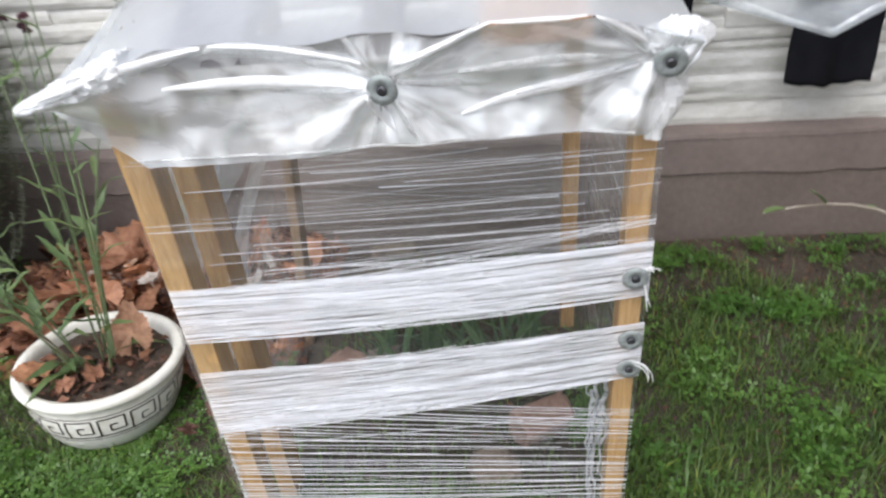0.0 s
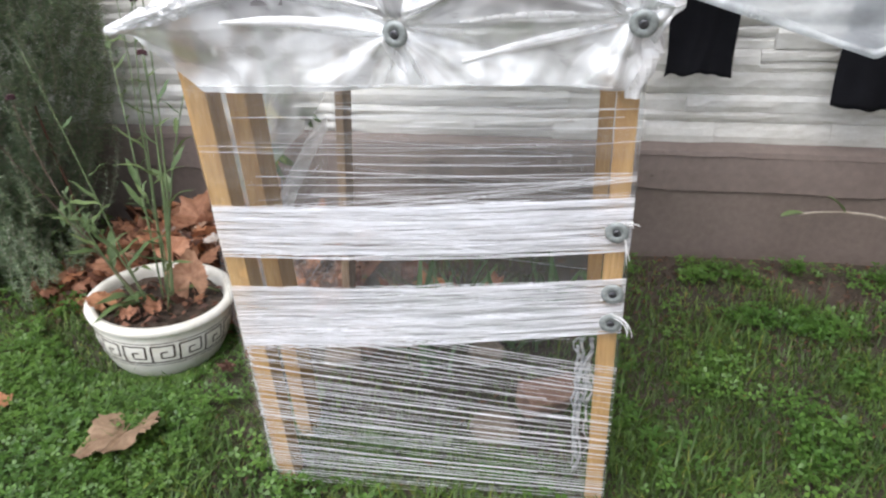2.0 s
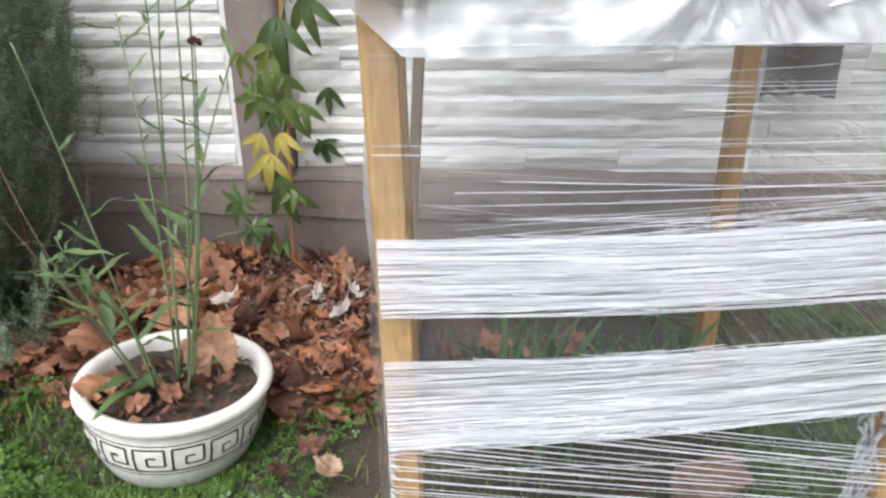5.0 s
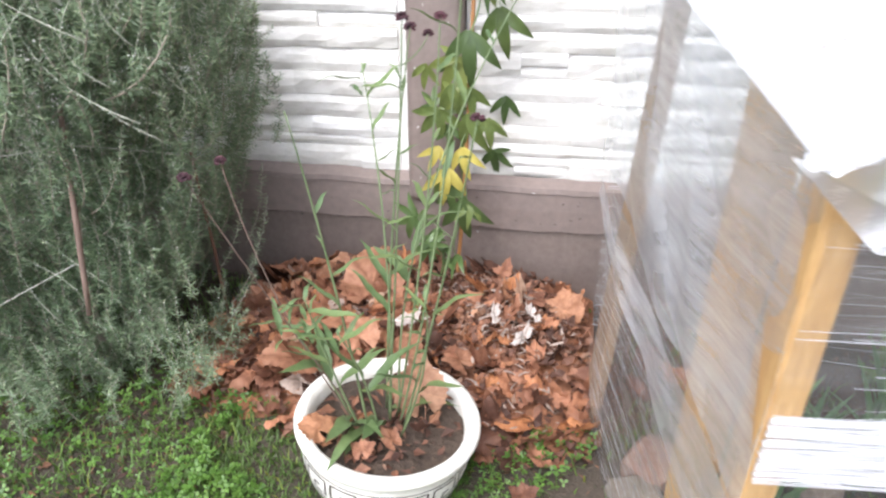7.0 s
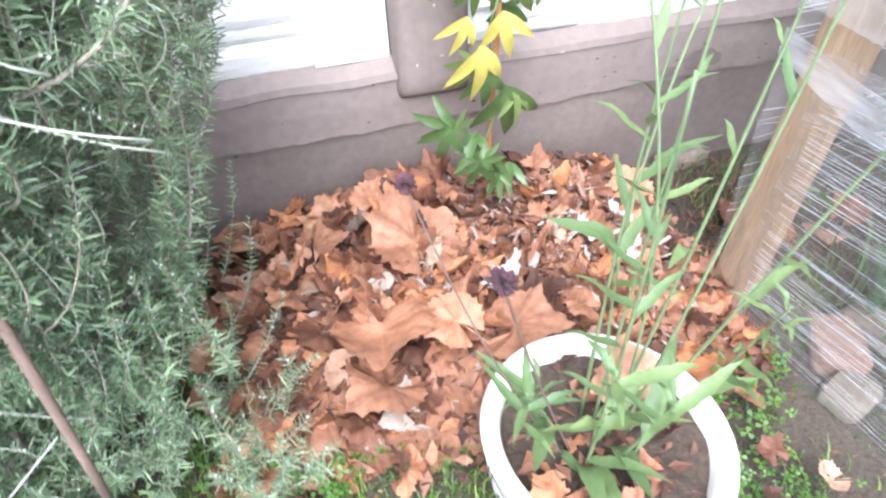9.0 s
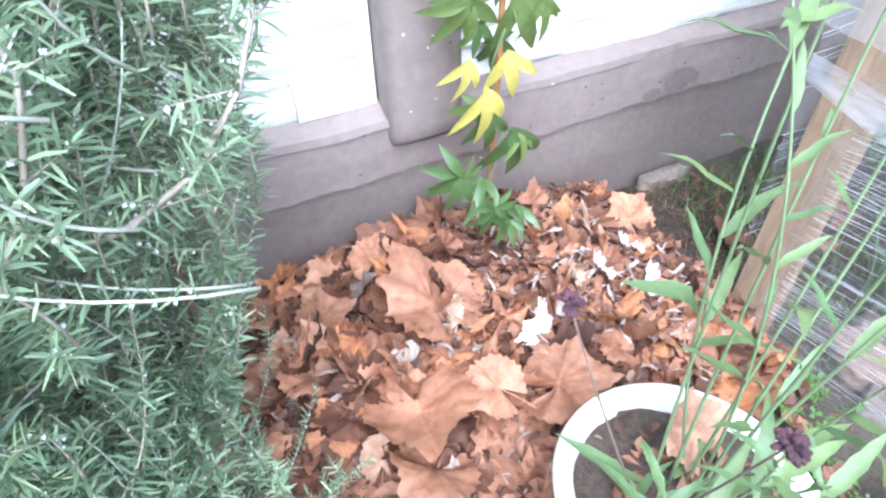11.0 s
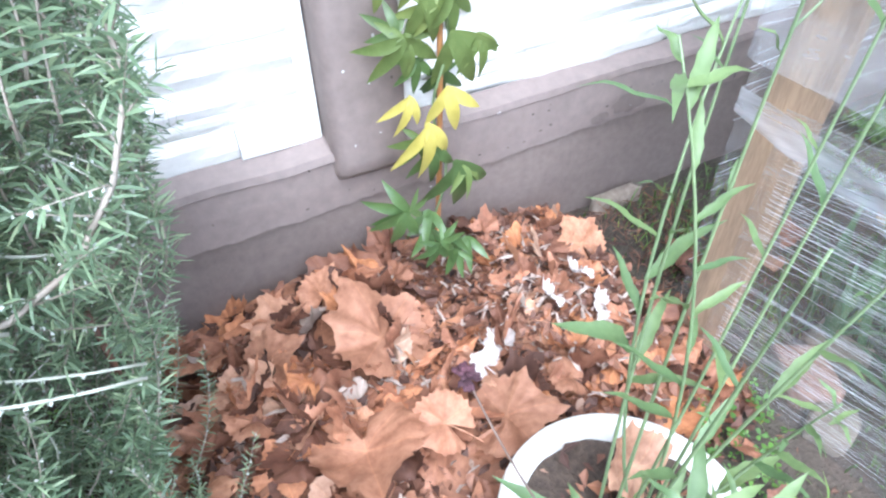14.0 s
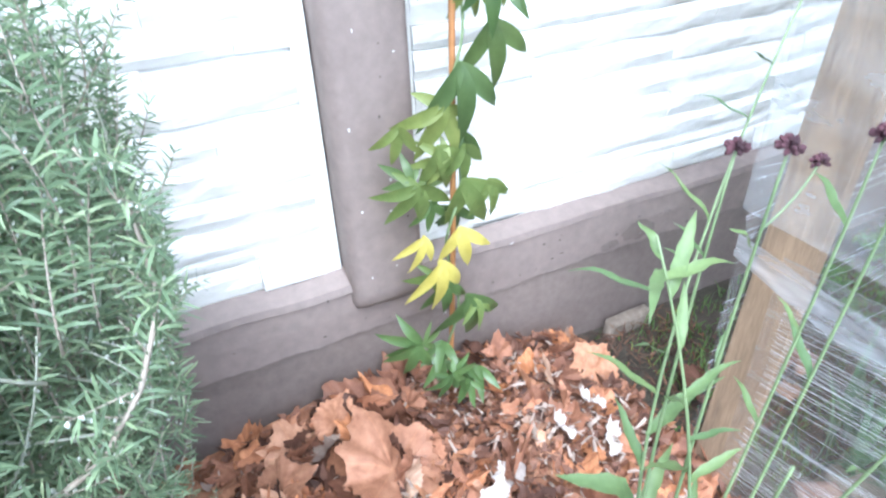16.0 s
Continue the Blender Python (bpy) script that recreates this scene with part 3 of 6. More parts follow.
def build_shelter():
    frame_ = thing("garden_shelter", (0.75, 1.08, 0.07), "small pale pine plant shelter frame wrapped in clear stretch film", "shelter")
    frame_.location = (0, 0, 0)
    # posts: front left double, front right, back left, back right
    posts = [((0.406, 0.702), (0.446, 0.752), 1.06, (-0.014, -0.012), M_WOOD, ""), ((0.41, 0.83), (0.446, 0.905), 1.06, (-0.012, -0.01), M_WOOD, "second pale pine board behind the corner post"),
             ((1.092, 0.715), (1.126, 0.765), 1.06, (-0.004, -0.006), M_WOOD, ""), ((0.384, 1.37), (0.406, 1.459), 1.19, (0.07, 0.0), M_GREYWOOD, "weathered grey-brown side board"),
             ((1.065, 1.40), (1.10, 1.46), 1.18, (0, 0), M_WOOD, "")]
    for (x0, y0), (x1, y1), top, lean, m, lab in posts:
        bm = bmesh.new()
        box(bm, (x0, y0, 0.05), (x1, y1, top), 0.003, lean, 0.001)
        part("post", bm, m, frame_, lab)
    for y0, y1, z0, z1 in ((0.79, 0.82, 1.05, 1.085), (1.43, 1.465, 1.15, 1.212)):
        bm = bmesh.new()
        box(bm, (0.40, y0, z0), (1.12, y1, z1), 0.003)
        part("crossbeam", bm, M_GREYSLAT, frame_, "grey weathered crossbeam")
    for x0, x1, m, lab in ((0.50, 0.60, M_GREYSLAT, "weathered grey roof slat"), (0.742, 0.792, M_DARKWOOD, "dark stained roof slat"), (0.888, 1.02, M_SLAT, "peach-coloured roof slat")):
        bm = bmesh.new()
        def at(x, y, dz):
            return (x, y, roof_z(y) + dz)
        y0, y1 = 0.665, 1.6
        vs = [bm.verts.new(at(x, y, dz)) for y in (y0, y1) for x, dz in ((x0, 0), (x1, 0), (x1, 0.022), (x0, 0.022))]
        for f in ((0, 1, 2, 3), (7, 6, 5, 4), (0, 4, 5, 1), (1, 5, 6, 2), (2, 6, 7, 3), (3, 7, 4, 0)):
            bm.faces.new([vs[k] for k in f])
        part("roof_slat", bm, m, frame_, lab)
    settle(frame_)
    return frame_


shelter = build_shelter()


def build_cover():
    cover = thing("plastic_cover", (0, 0, 0), "clear plastic sheet stapled over the shelter roof and hanging creased", "plastic sheet")

    def tent(x):
        """Height of the sheet over the slats, sagging between and falling off at the ends."""
        lift = 0.027
        if x < 0.5:
            lift -= (0.5 - x) / 0.155 * 0.048
        elif x > 1.02:
            lift -= (x - 1.02) / 0.13 * 0.036
        elif 0.60 < x < 0.742:
            lift -= 0.010 * math.sin((x - 0.60) / 0.142 * math.pi)
        elif 0.792 < x < 0.888:
            lift -= 0.008 * math.sin((x - 0.792) / 0.096 * math.pi)
        return lift

    def front_y(x):
        return 0.66 - 0.035 * max(0, (0.55 - x) / 0.2)

    bm = bmesh.new()

    def roof(u, v):
        x = 0.345 + 0.808 * u
        y = front_y(x) + (1.66 - front_y(x)) * v
        return (x, y, roof_z(y) + tent(x) + 0.004 * noise.noise((x * 7, y * 3, 0)) + 0.0015 * noise.noise((x * 30, y * 20, 2)))
    grid(bm, roof, 60, 40)
    part("roof_sheet", bm, F_ROOF, cover, "grey-white roof sheet", True)

    bm = bmesh.new()
    pins = ((0.768, 1.049), (1.099, 1.057))

    def flap(u, v):
        x = 0.345 + 0.808 * u
        x0, y0, z0 = roof(u, 0)
        low = 0.962 + 0.006 * math.sin(x * 9)
        if x < 0.44:
            low += (0.44 - x) * 0.85
        if x > 1.1:
            low += (x - 1.1) * 1.9
        z = z0 + (low - z0) * v
        y = y0 + (0.683 - y0) * min(1, v * 1.5) ** 0.8 - 0.004
        for px, pz in pins:
            dx, dz = x - px, z - pz
            r = math.hypot(dx, dz) + 1e-4
            a = math.atan2(dz, dx)
            fold = abs((a * 1.3 + px * 3) % 2 - 1) - 0.5 + 0.3 * (abs((a * 3.2 + px) % 2 - 1) - 0.5)
            y += 0.028 * fold * min(1, r / 0.05) * math.exp(-r / 0.18)
            y += 0.012 * math.exp(-(r / 0.02) ** 2)
        y -= 0.013 * max(0, noise.noise((x * 9 + z * 6, z * 13, 1))) + 0.005 * noise.noise((x * 31, z * 25, 3))
        return (x, y, z)
    grid(bm, flap, 190, 44)
    part("front_flap", bm, F_FLAP, cover, "creased front flap, its fold highlights put in as whiter film", True)

    # white slivers that paint in highlights on folds from the washers and along the eave
    rng = random.Random(31)

    def crease(a, b, width, out=0.006, bow=0.0, m=None):
        """A raised white sliver of film, standing in for a fold's highlight, between two places (x, z) of the flap."""
        bm = bmesh.new()
        n = 12
        rows = []
        for k in range(n + 1):
            t = k / n
            x, z = a[0] + (b[0] - a[0]) * t, a[1] + (b[1] - a[1]) * t + bow * math.sin(math.pi * t)
            u = min(1, max(0, (x - 0.345) / 0.808))
            eave = roof(u, 0)
            low = 0.962
            v = min(1, max(0, (eave[2] - z) / (eave[2] - low)))
            y = flap(u, v)[1]
            w = width * math.sin(math.pi * (0.04 + 0.92 * t)) ** 0.7
            rows.append([bm.verts.new((x, y + dy, z + dz)) for dy, dz in ((-0.001, -w / 2), (-out, -0.1 * w), (-out * 0.2, w / 2))])
        for p, q in zip(rows, rows[1:]):
            for i in range(2):
                bm.faces.new((p[i], q[i], q[i + 1], p[i + 1]))
        part("crease", bm, m or F_FOLD_GLINT, cover, "", True)
    for a, b, w, bow in (((0.57, 1.1), (0.36, 1.062), 0.012, 0.004), ((0.42, 0.967), (1.08, 0.966), 0.003, 0.001), ((0.75, 1.062), (0.565, 1.102), 0.016, 0.003), ((0.75, 1.04), (0.6, 1.055), 0.012, -0.002), ((0.765, 1.03), (0.74, 0.972), 0.02, 0.0), ((0.775, 1.03), (0.805, 0.972), 0.016, 0.0), ((1.08, 1.05), (0.93, 1.02), 0.012, 0.002), ((1.08, 1.06), (0.86, 1.055), 0.01, 0.006), ((0.785, 1.05), (0.9, 1.04), 0.01, -0.003), ((0.78, 1.06), (0.888, 1.113), 0.006, -0.003), ((1.085, 1.06), (1.02, 1.11), 0.006, 0.0)):
        crease(a, b, w, 0.006, bow)
    for a, b, w, bow in (((0.37, 1.068), (0.56, 1.104), 0.012, 0.003), ((0.57, 1.106), (0.745, 1.075), 0.008, 0.004), ((0.78, 1.07), (0.9, 1.112), 0.009, -0.002), ((0.9, 1.112), (1.01, 1.112), 0.006, -0.002), ((1.02, 1.11), (1.085, 1.075), 0.009, 0.002), ((0.745, 1.035), (0.775, 0.985), 0.03, 0.0), ((0.86, 1.0), (1.08, 1.045), 0.014, 0.004), ((0.5, 1.06), (0.74, 1.045), 0.016, 0.006)):
        crease(a, b, w, 0.007, bow, F_CREASE_GLINT)

    # specks on the roof sheet
    bm = bmesh.new()
    for k in range(26):
        x, y = rng.uniform(0.4, 1.1), rng.uniform(0.72, 1.5)
        p = roof((x - 0.345) / 0.808, (y - 0.66) / 1.0)
        s_ = rng.uniform(0.002, 0.006)
        m = pose(p[0], p[1], p[2] + 0.003, rng.uniform(-30, 30), rng.uniform(-30, 30), rng.uniform(0, 360))
        bm.faces.new([bm.verts.new(m @ Vector(q)) for q in ((-s_, -s_ * 0.3, 0), (s_, -s_ * 0.2, 0.001), (s_ * 0.7, s_ * 0.3, 0.001), (-s_ * 0.6, s_ * 0.25, 0))])
    tagged(part("roof_speck", bm, M_DRY_BITS, cover), kind="stuff")

    # bunched corners
    bm = bmesh.new()

    def bunch(u, v):
        a = 2 * math.pi * u
        r = (0.010 + 0.018 * math.sin(min(1, v * 1.15) * math.pi) ** 0.8) * (1 + 0.35 * math.sin(a * 3 + v * 5) + 0.2 * noise.noise((a * 2, v * 8, 0)))
        return (1.106 + 0.02 * v * 0.3 + r * math.cos(a), 0.694 + 0.6 * r * math.sin(a), 1.06 - 0.115 * v)
    grid(bm, bunch, 26, 18)

    def ridged(a, v, k):
        """Sharp creases round a bunch of film."""
        return abs(noise.noise((math.cos(a) * 2.2, math.sin(a) * 2.2, v * 6 + k))) + 0.5 * abs(noise.noise((math.cos(a) * 6, math.sin(a) * 6, v * 11 + k)))

    def knob(u, v):
        a = 2 * math.pi * u
        r = 0.021 * math.sin(math.pi * (0.08 + 0.86 * v)) ** 0.7 * (0.85 + 0.5 * ridged(a, v, 0))
        return (1.12 + 0.09 * (v - 0.45), 0.688 + r * math.cos(a), 1.07 + 1.1 * r * math.sin(a) + 0.004 * v)
    grid(bm, knob, 40, 22)
    part("gathered_corner", bm, F_CREASE_GLINT, cover, "crumpled bright film gathered at the corner")
    bm = bmesh.new()

    def corner(u, v):
        a = 2 * math.pi * u
        r = 0.012 + 0.024 * v ** 0.8 * (0.7 + 1.0 * ridged(a, v, 9))
        return (0.336 + 0.13 * v, 0.632 + 0.035 * v + 0.9 * r * math.cos(a), 1.056 + 0.034 * v + 0.55 * r * math.sin(a))
    grid(bm, corner, 40, 24)
    part("gathered_corner", bm, F_CREASE_GLINT, cover, "folded film wedge at the corner")

    # sheet folded down over the side, and a doubled band below it
    def side(z_high, z_low, y_back, seed):
        def point(u, v):
            y = 0.692 + (y_back - 0.692) * u
            top = z_high(y)
            low = z_low(y)
            z = top + (low - top) * v
            fold = (0.012 if seed == 1 else 0.003) * math.sin(8 * u + 7 * v + seed) + 0.3 * 0.007 * math.sin(21 * u + 11 * v) + 0.01 * noise.noise((y * 5, z * 4, seed))
            base = 0.398 - 0.024 * min(1, u * 1.8)
            x = base + fold * (0.25 + 1.0 * math.sin(math.pi * u))
            if seed == 1:
                x -= 0.025 * max(0, 1 - 3 * v)
            return (min(x, 0.398 - 0.016 * min(1, u * 1.4)), y, z)
        return point
    bm = bmesh.new()
    grid(bm, side(lambda y: roof_z(y), lambda y: 0.676 + 0.12 * (y - 0.79), 1.475, 1), 60, 44)
    part("side_sheet", bm, F_SIDE, cover, "hazy upper side sheet with soft folds", True)
    bm = bmesh.new()
    grid(bm, side(lambda y: roof_z(y) - 0.01, lambda y: 0.60 + 0.5 * (y - 0.7), 1.16, 2), 40, 40)
    part("side_fold", bm, F_SIDEBAND, cover, "doubled fold of film over the side", True)
    bm = bmesh.new()
    grid(bm, side(lambda y: 0.61 + 0.14 * (y - 0.75), lambda y: 0.45 + 0.28 * (y - 0.7), 1.47, 4), 50, 18)
    part("side_band", bm, F_SIDEBAND, cover, "hazy doubled band of film", True)
    settle(cover)


build_cover()


def strand(bm, a, b, width, sag, n=10):
    """One stretched ribbon of film from a to b."""
    pts = []
    ph = random.uniform(0, 9)
    for k in range(n + 1):
        t = k / n
        x, y, z = (a[i] + (b[i] - a[i]) * t for i in range(3))
        z += sag * math.sin(math.pi * t) + 0.0015 * noise.noise((t * 5, ph, 0))
        w = 0.55 * width * (0.6 + 0.7 * abs(noise.noise((t * 6, ph, 3))) + 0.2)
        pts.append((bm.verts.new((x, y + 0.001 * math.sin(ph + t * 7), z - w / 2)), bm.verts.new((x, y + w * 0.5 + 0.001 * math.sin(ph + t * 7), z + w / 2))))
    for p, q in zip(pts, pts[1:]):
        bm.faces.new((p[0], q[0], q[1], p[1]))


def build_wrap():
    rng = random.Random(11)
    wrap = thing("stretch_film_wrap", (0, 0, 0), "clear stretch film wound round the frame in shiny white bands", "plastic film")
    XL, XR, YL, YR = 0.402, 1.13, 0.697, 0.712

    def face_y(x, z):
        t = (x - XL) / (XR - XL)
        return YL + (YR - YL) * t - 0.012 * max(0, (z - 0.5)) - 0.002

    for z0, z1, m, lab in ((0.1, 0.74, F_CLEAR, "thin clear lower film"), (0.742, 0.98, F_FRONT, "thin streaked upper film")):
        bm = bmesh.new()

        def pane(u, v, z0=z0, z1=z1):
            x, z = XL + (XR - XL) * u, z0 + (z1 - z0) * v
            return (x, face_y(x, z) + 0.003 * noise.noise((u * 3, z * 25, 0)) + 0.002 * noise.noise((u * 12, z * 45, 0)), z)
        grid(bm, pane, 50, 60)
        part("front_film", bm, m, wrap, lab, True)
    bm = bmesh.new()
    grid(bm, lambda u, v: (0.39 + 0.715 * u, 1.474 + 0.004 * noise.noise((u * 3, v * 18, 5)), 0.06 + 1.1 * v), 40, 80)
    part("back_film", bm, F_FRONT, wrap, "", True)
    bm = bmesh.new()
    grid(bm, lambda u, v: (1.131 + 0.003 * noise.noise((u * 3, v * 18, 8)), 0.715 + 0.75 * u, 0.08 + 0.95 * v), 30, 60)
    part("side_film", bm, F_FRONT, wrap, "", True)
    # bands: (left low, left high, right low, right high)
    for l0, l1, r0, r1, n in ((0.668, 0.757, 0.697, 0.785, 230), (0.467, 0.594, 0.536, 0.638, 200)):
        bm = bmesh.new()

        def band(u, v, l0=l0, l1=l1, r0=r0, r1=r1):
            x = XL - 0.001 + (XR - XL + 0.002) * u
            z = (l0 + (l1 - l0) * v) * (1 - u) + (r0 + (r1 - r0) * v) * u - 0.008 * math.sin(math.pi * u)
            return (x, face_y(x, z) - 0.003 + 0.005 * noise.noise((u * 3, v * 22, l0 * 9)) + 0.002 * noise.noise((u * 22, v * 40, 1)), z)
        grid(bm, band, 60, 44)
        b = part("band", bm, F_BAND, wrap, "white shiny band of bunched film", True)
        bm = bmesh.new()
        for _ in range(n):
            v0, v1 = rng.uniform(-0.07, 1.06), 0
            v1 = min(1.03, max(-0.03, v0 + rng.uniform(-0.25, 0.25)))
            za, zb = l0 + (l1 - l0) * v0, r0 + (r1 - r0) * v1
            u0, u1 = (0, 1) if rng.random() < 0.6 else sorted((rng.random() * 0.7, 0.3 + rng.random() * 0.7))
            xa, xb = XL + (XR - XL) * u0, XL + (XR - XL) * u1
            strand(bm, (xa, face_y(xa, za) - 0.006, za + (zb - za) * u0), (xb, face_y(xb, zb) - 0.006, za + (zb - za) * u1), rng.uniform(0.0004, 0.0022), rng.uniform(-0.012, -0.004), 14)
        tagged(part("strand_sheaf", bm, F_THREAD, b), kind="stuff")
    bm = bmesh.new()
    # sparse strands above the bands
    for k in range(22):
        z = 0.78 + 0.19 * rng.random() ** 0.9
        u0, u1 = sorted((rng.random(), rng.random()))
        u0, u1 = max(0, u0 - 0.2), min(1, u1 + 0.2)
        rise = rng.uniform(-0.02, 0.03)
        xa, xb = XL + (XR - XL) * u0, XL + (XR - XL) * u1
        strand(bm, (xa, face_y(xa, z) - 0.002, z + rise * u0), (xb, face_y(xb, z) - 0.002, z + rise * u1), rng.uniform(0.0005, 0.002), -0.003)
    # strands that fan up to the right over the upper band
    for k in range(14):
        za, zb = 0.745 + 0.03 * rng.random(), 0.78 + 0.05 * rng.random()
        ua = rng.uniform(0.1, 0.5)
        xa = XL + (XR - XL) * ua
        strand(bm, (xa, face_y(xa, za) - 0.003, za + 0.01), (XR, face_y(XR, zb) - 0.003, zb), rng.uniform(0.0005, 0.0018), -0.003)
    # slanting strands below the bands
    for k in range(64):
        za = 0.555 - 0.45 * k / 64 + rng.uniform(-0.0025, 0.0025)
        zb = za - (0.016 + 0.09 * (za - 0.1) / 0.45 + rng.uniform(-0.006, 0.006) if rng.random() < 0.93 else -0.02)
        u1 = 1 if rng.random() < 0.75 else rng.uniform(0.5, 0.95)
        xb = XL + (XR - XL) * u1
        strand(bm, (XL, face_y(XL, za) - 0.003, za), (xb, face_y(xb, zb) - 0.003, za + (zb - za) * u1), rng.uniform(0.0014, 0.0036), rng.uniform(-0.004, 0.001))
    tagged(part("strand_sheaf", bm, F_THREAD, wrap), kind="stuff")
    bm = bmesh.new()
    grid(bm, lambda u, v: (0.386 + 0.003 * noise.noise((u * 3, v * 12, 2)), 0.70 + 0.70 * u, 0.1 + 0.6 * v), 30, 40)
    part("side_film", bm, F_FRONT, wrap, "", True)
    bm = bmesh.new()
    for k in range(90):
        za = 0.12 + 0.5 * rng.random()
        strand(bm, (0.381, 1.372, za), (0.393, 0.70, za + rng.uniform(-0.02, 0.1)), rng.uniform(0.0005, 0.002), -0.004, 8)
    for k in range(22):
        za = 0.1 + 0.8 * rng.random()
        zb = za + rng.uniform(-0.1, 0.06)
        strand(bm, (0.39, 1.476, za), (1.10, 1.476, zb), rng.uniform(0.0008, 0.003), -0.004, 8)
    for k in range(60):
        za = 0.12 + 0.7 * rng.random()
        strand(bm, (1.133, 0.72, za), (1.12, 1.46, za + rng.uniform(-0.08, 0.08)), rng.uniform(0.0006, 0.002), -0.004, 8)
    tagged(part("strand_sheaf", bm, F_THREAD, wrap), kind="stuff")
    bm = bmesh.new()
    for k in range(46):
        z0 = 0.1 + 0.38 * k / 46
        a, b = rng.uniform(0.002, 0.010), rng.uniform(0.004, 0.014)
        bm.faces.new([bm.verts.new(p) for p in ((0.401 - 0.001, 0.698 + 0.004 * rng.random(), z0), (0.403 + b, 0.693, z0 + 0.002), (0.402 + a, 0.692 - 0.002 * rng.random(), z0 + 0.011), (0.4, 0.699, z0 + 0.008))])
    tagged(part("film_edge", bm, F_CREASE_GLINT, wrap), kind="stuff")
    # film bunched vertically at the inside of the right-hand post, and loose ends
    bm = bmesh.new()
    for k in range(16):
        x = 1.055 + 0.028 * rng.random()
        z0 = 0.16 + 0.3 * rng.random()
        z1 = z0 + rng.uniform(0.1, 0.3)
        pts = [Vector((x + 0.02 * noise.noise((t * 3, k, 0)), 0.728 + 0.01 * noise.noise((k, t * 3, 2)), z0 + (min(z1, 0.5) - z0) * t)) for t in (q / 8 for q in range(9))]
        tube(bm, pts, 0.0022 + 0.002 * rng.random(), 4)
    part("film_bunch", bm, F_BAND, wrap, "", True)
    for ends in (((1.112, 0.70, 0.74), (1.122, 0.69, 0.705), (1.13, 0.69, 0.685)), ((1.112, 0.69, 0.575), (1.14, 0.68, 0.575), (1.148, 0.68, 0.545)), ((1.112, 0.70, 0.735), (1.13, 0.69, 0.752), (1.133, 0.69, 0.745))):
        bm = bmesh.new()
        for k in range(4):
            j = [Vector((rng.uniform(-0.006, 0.006), rng.uniform(-0.004, 0.004), rng.uniform(-0.006, 0.006))) for _ in range(3)]
            tube(bm, curve_points(Vector(ends[0]) + j[0], Vector(ends[1]) + j[1], Vector(ends[2]) + j[2] * 1.5, 8), 0.0009, 5)
        part("loose_end", bm, F_CREASE_GLINT, wrap, "twisted loose film end", True)
    settle(wrap)


build_wrap()


def build_washers():
    def one():
        w = thing("washer", (0, 0, 0), "round zinc washer with a dark screw pinning plastic film", "washer", "washers pinning the film")
        bm = bmesh.new()
        prof = [(0.0055, 0.0), (0.0178, 0.0), (0.0186, -0.0008), (0.0178, -0.0026), (0.0058, -0.003), (0.0055, 0.0)]
        n = 28
        rings = [[bm.verts.new((r * math.cos(2 * math.pi * k / n), y, r * math.sin(2 * math.pi * k / n))) for r, y in prof[:5]] for k in range(n)]
        for k in range(n):
            a, b = rings[k], rings[(k + 1) % n]
            for s in range(5):
                bm.faces.new((a[s], a[(s + 1) % 5], b[(s + 1) % 5], b[s]))
        part("ring", bm, M_STEEL, w, "dull zinc ring", True)
        bm = bmesh.new()
        tube(bm, [(0, 0.006, 0), (0, -0.0045, 0), (0, -0.006, 0)], [0.0055, 0.0062, 0.004], 14)
        box(bm, (-0.0045, -0.0066, -0.0008), (0.0045, -0.0056, 0.0008))
        box(bm, (-0.0008, -0.0066, -0.0045), (0.0008, -0.0056, 0.0045))
        part("screw", bm, M_SCREW, w, "dark cross-head screw")
        return w
    first = one()
    spots = [(0.833, 0.608, 0.946, 8), (1.158, 0.632, 0.955, 12), (1.151, 0.684, 0.639, 4), (1.153, 0.69, 0.526, 5), (1.154, 0.692, 0.469, 8)]
    for k, (x, y, z, rx) in enumerate(spots):
        m = pose(x, y, z, rx, 13 * k, 3 * k - 6)
        if k == 0:
            first.matrix_basis = m
        else:
            copy_thing(first, m)


build_washers()

# ---- leaves ----
POT = (-0.076, 1.108)


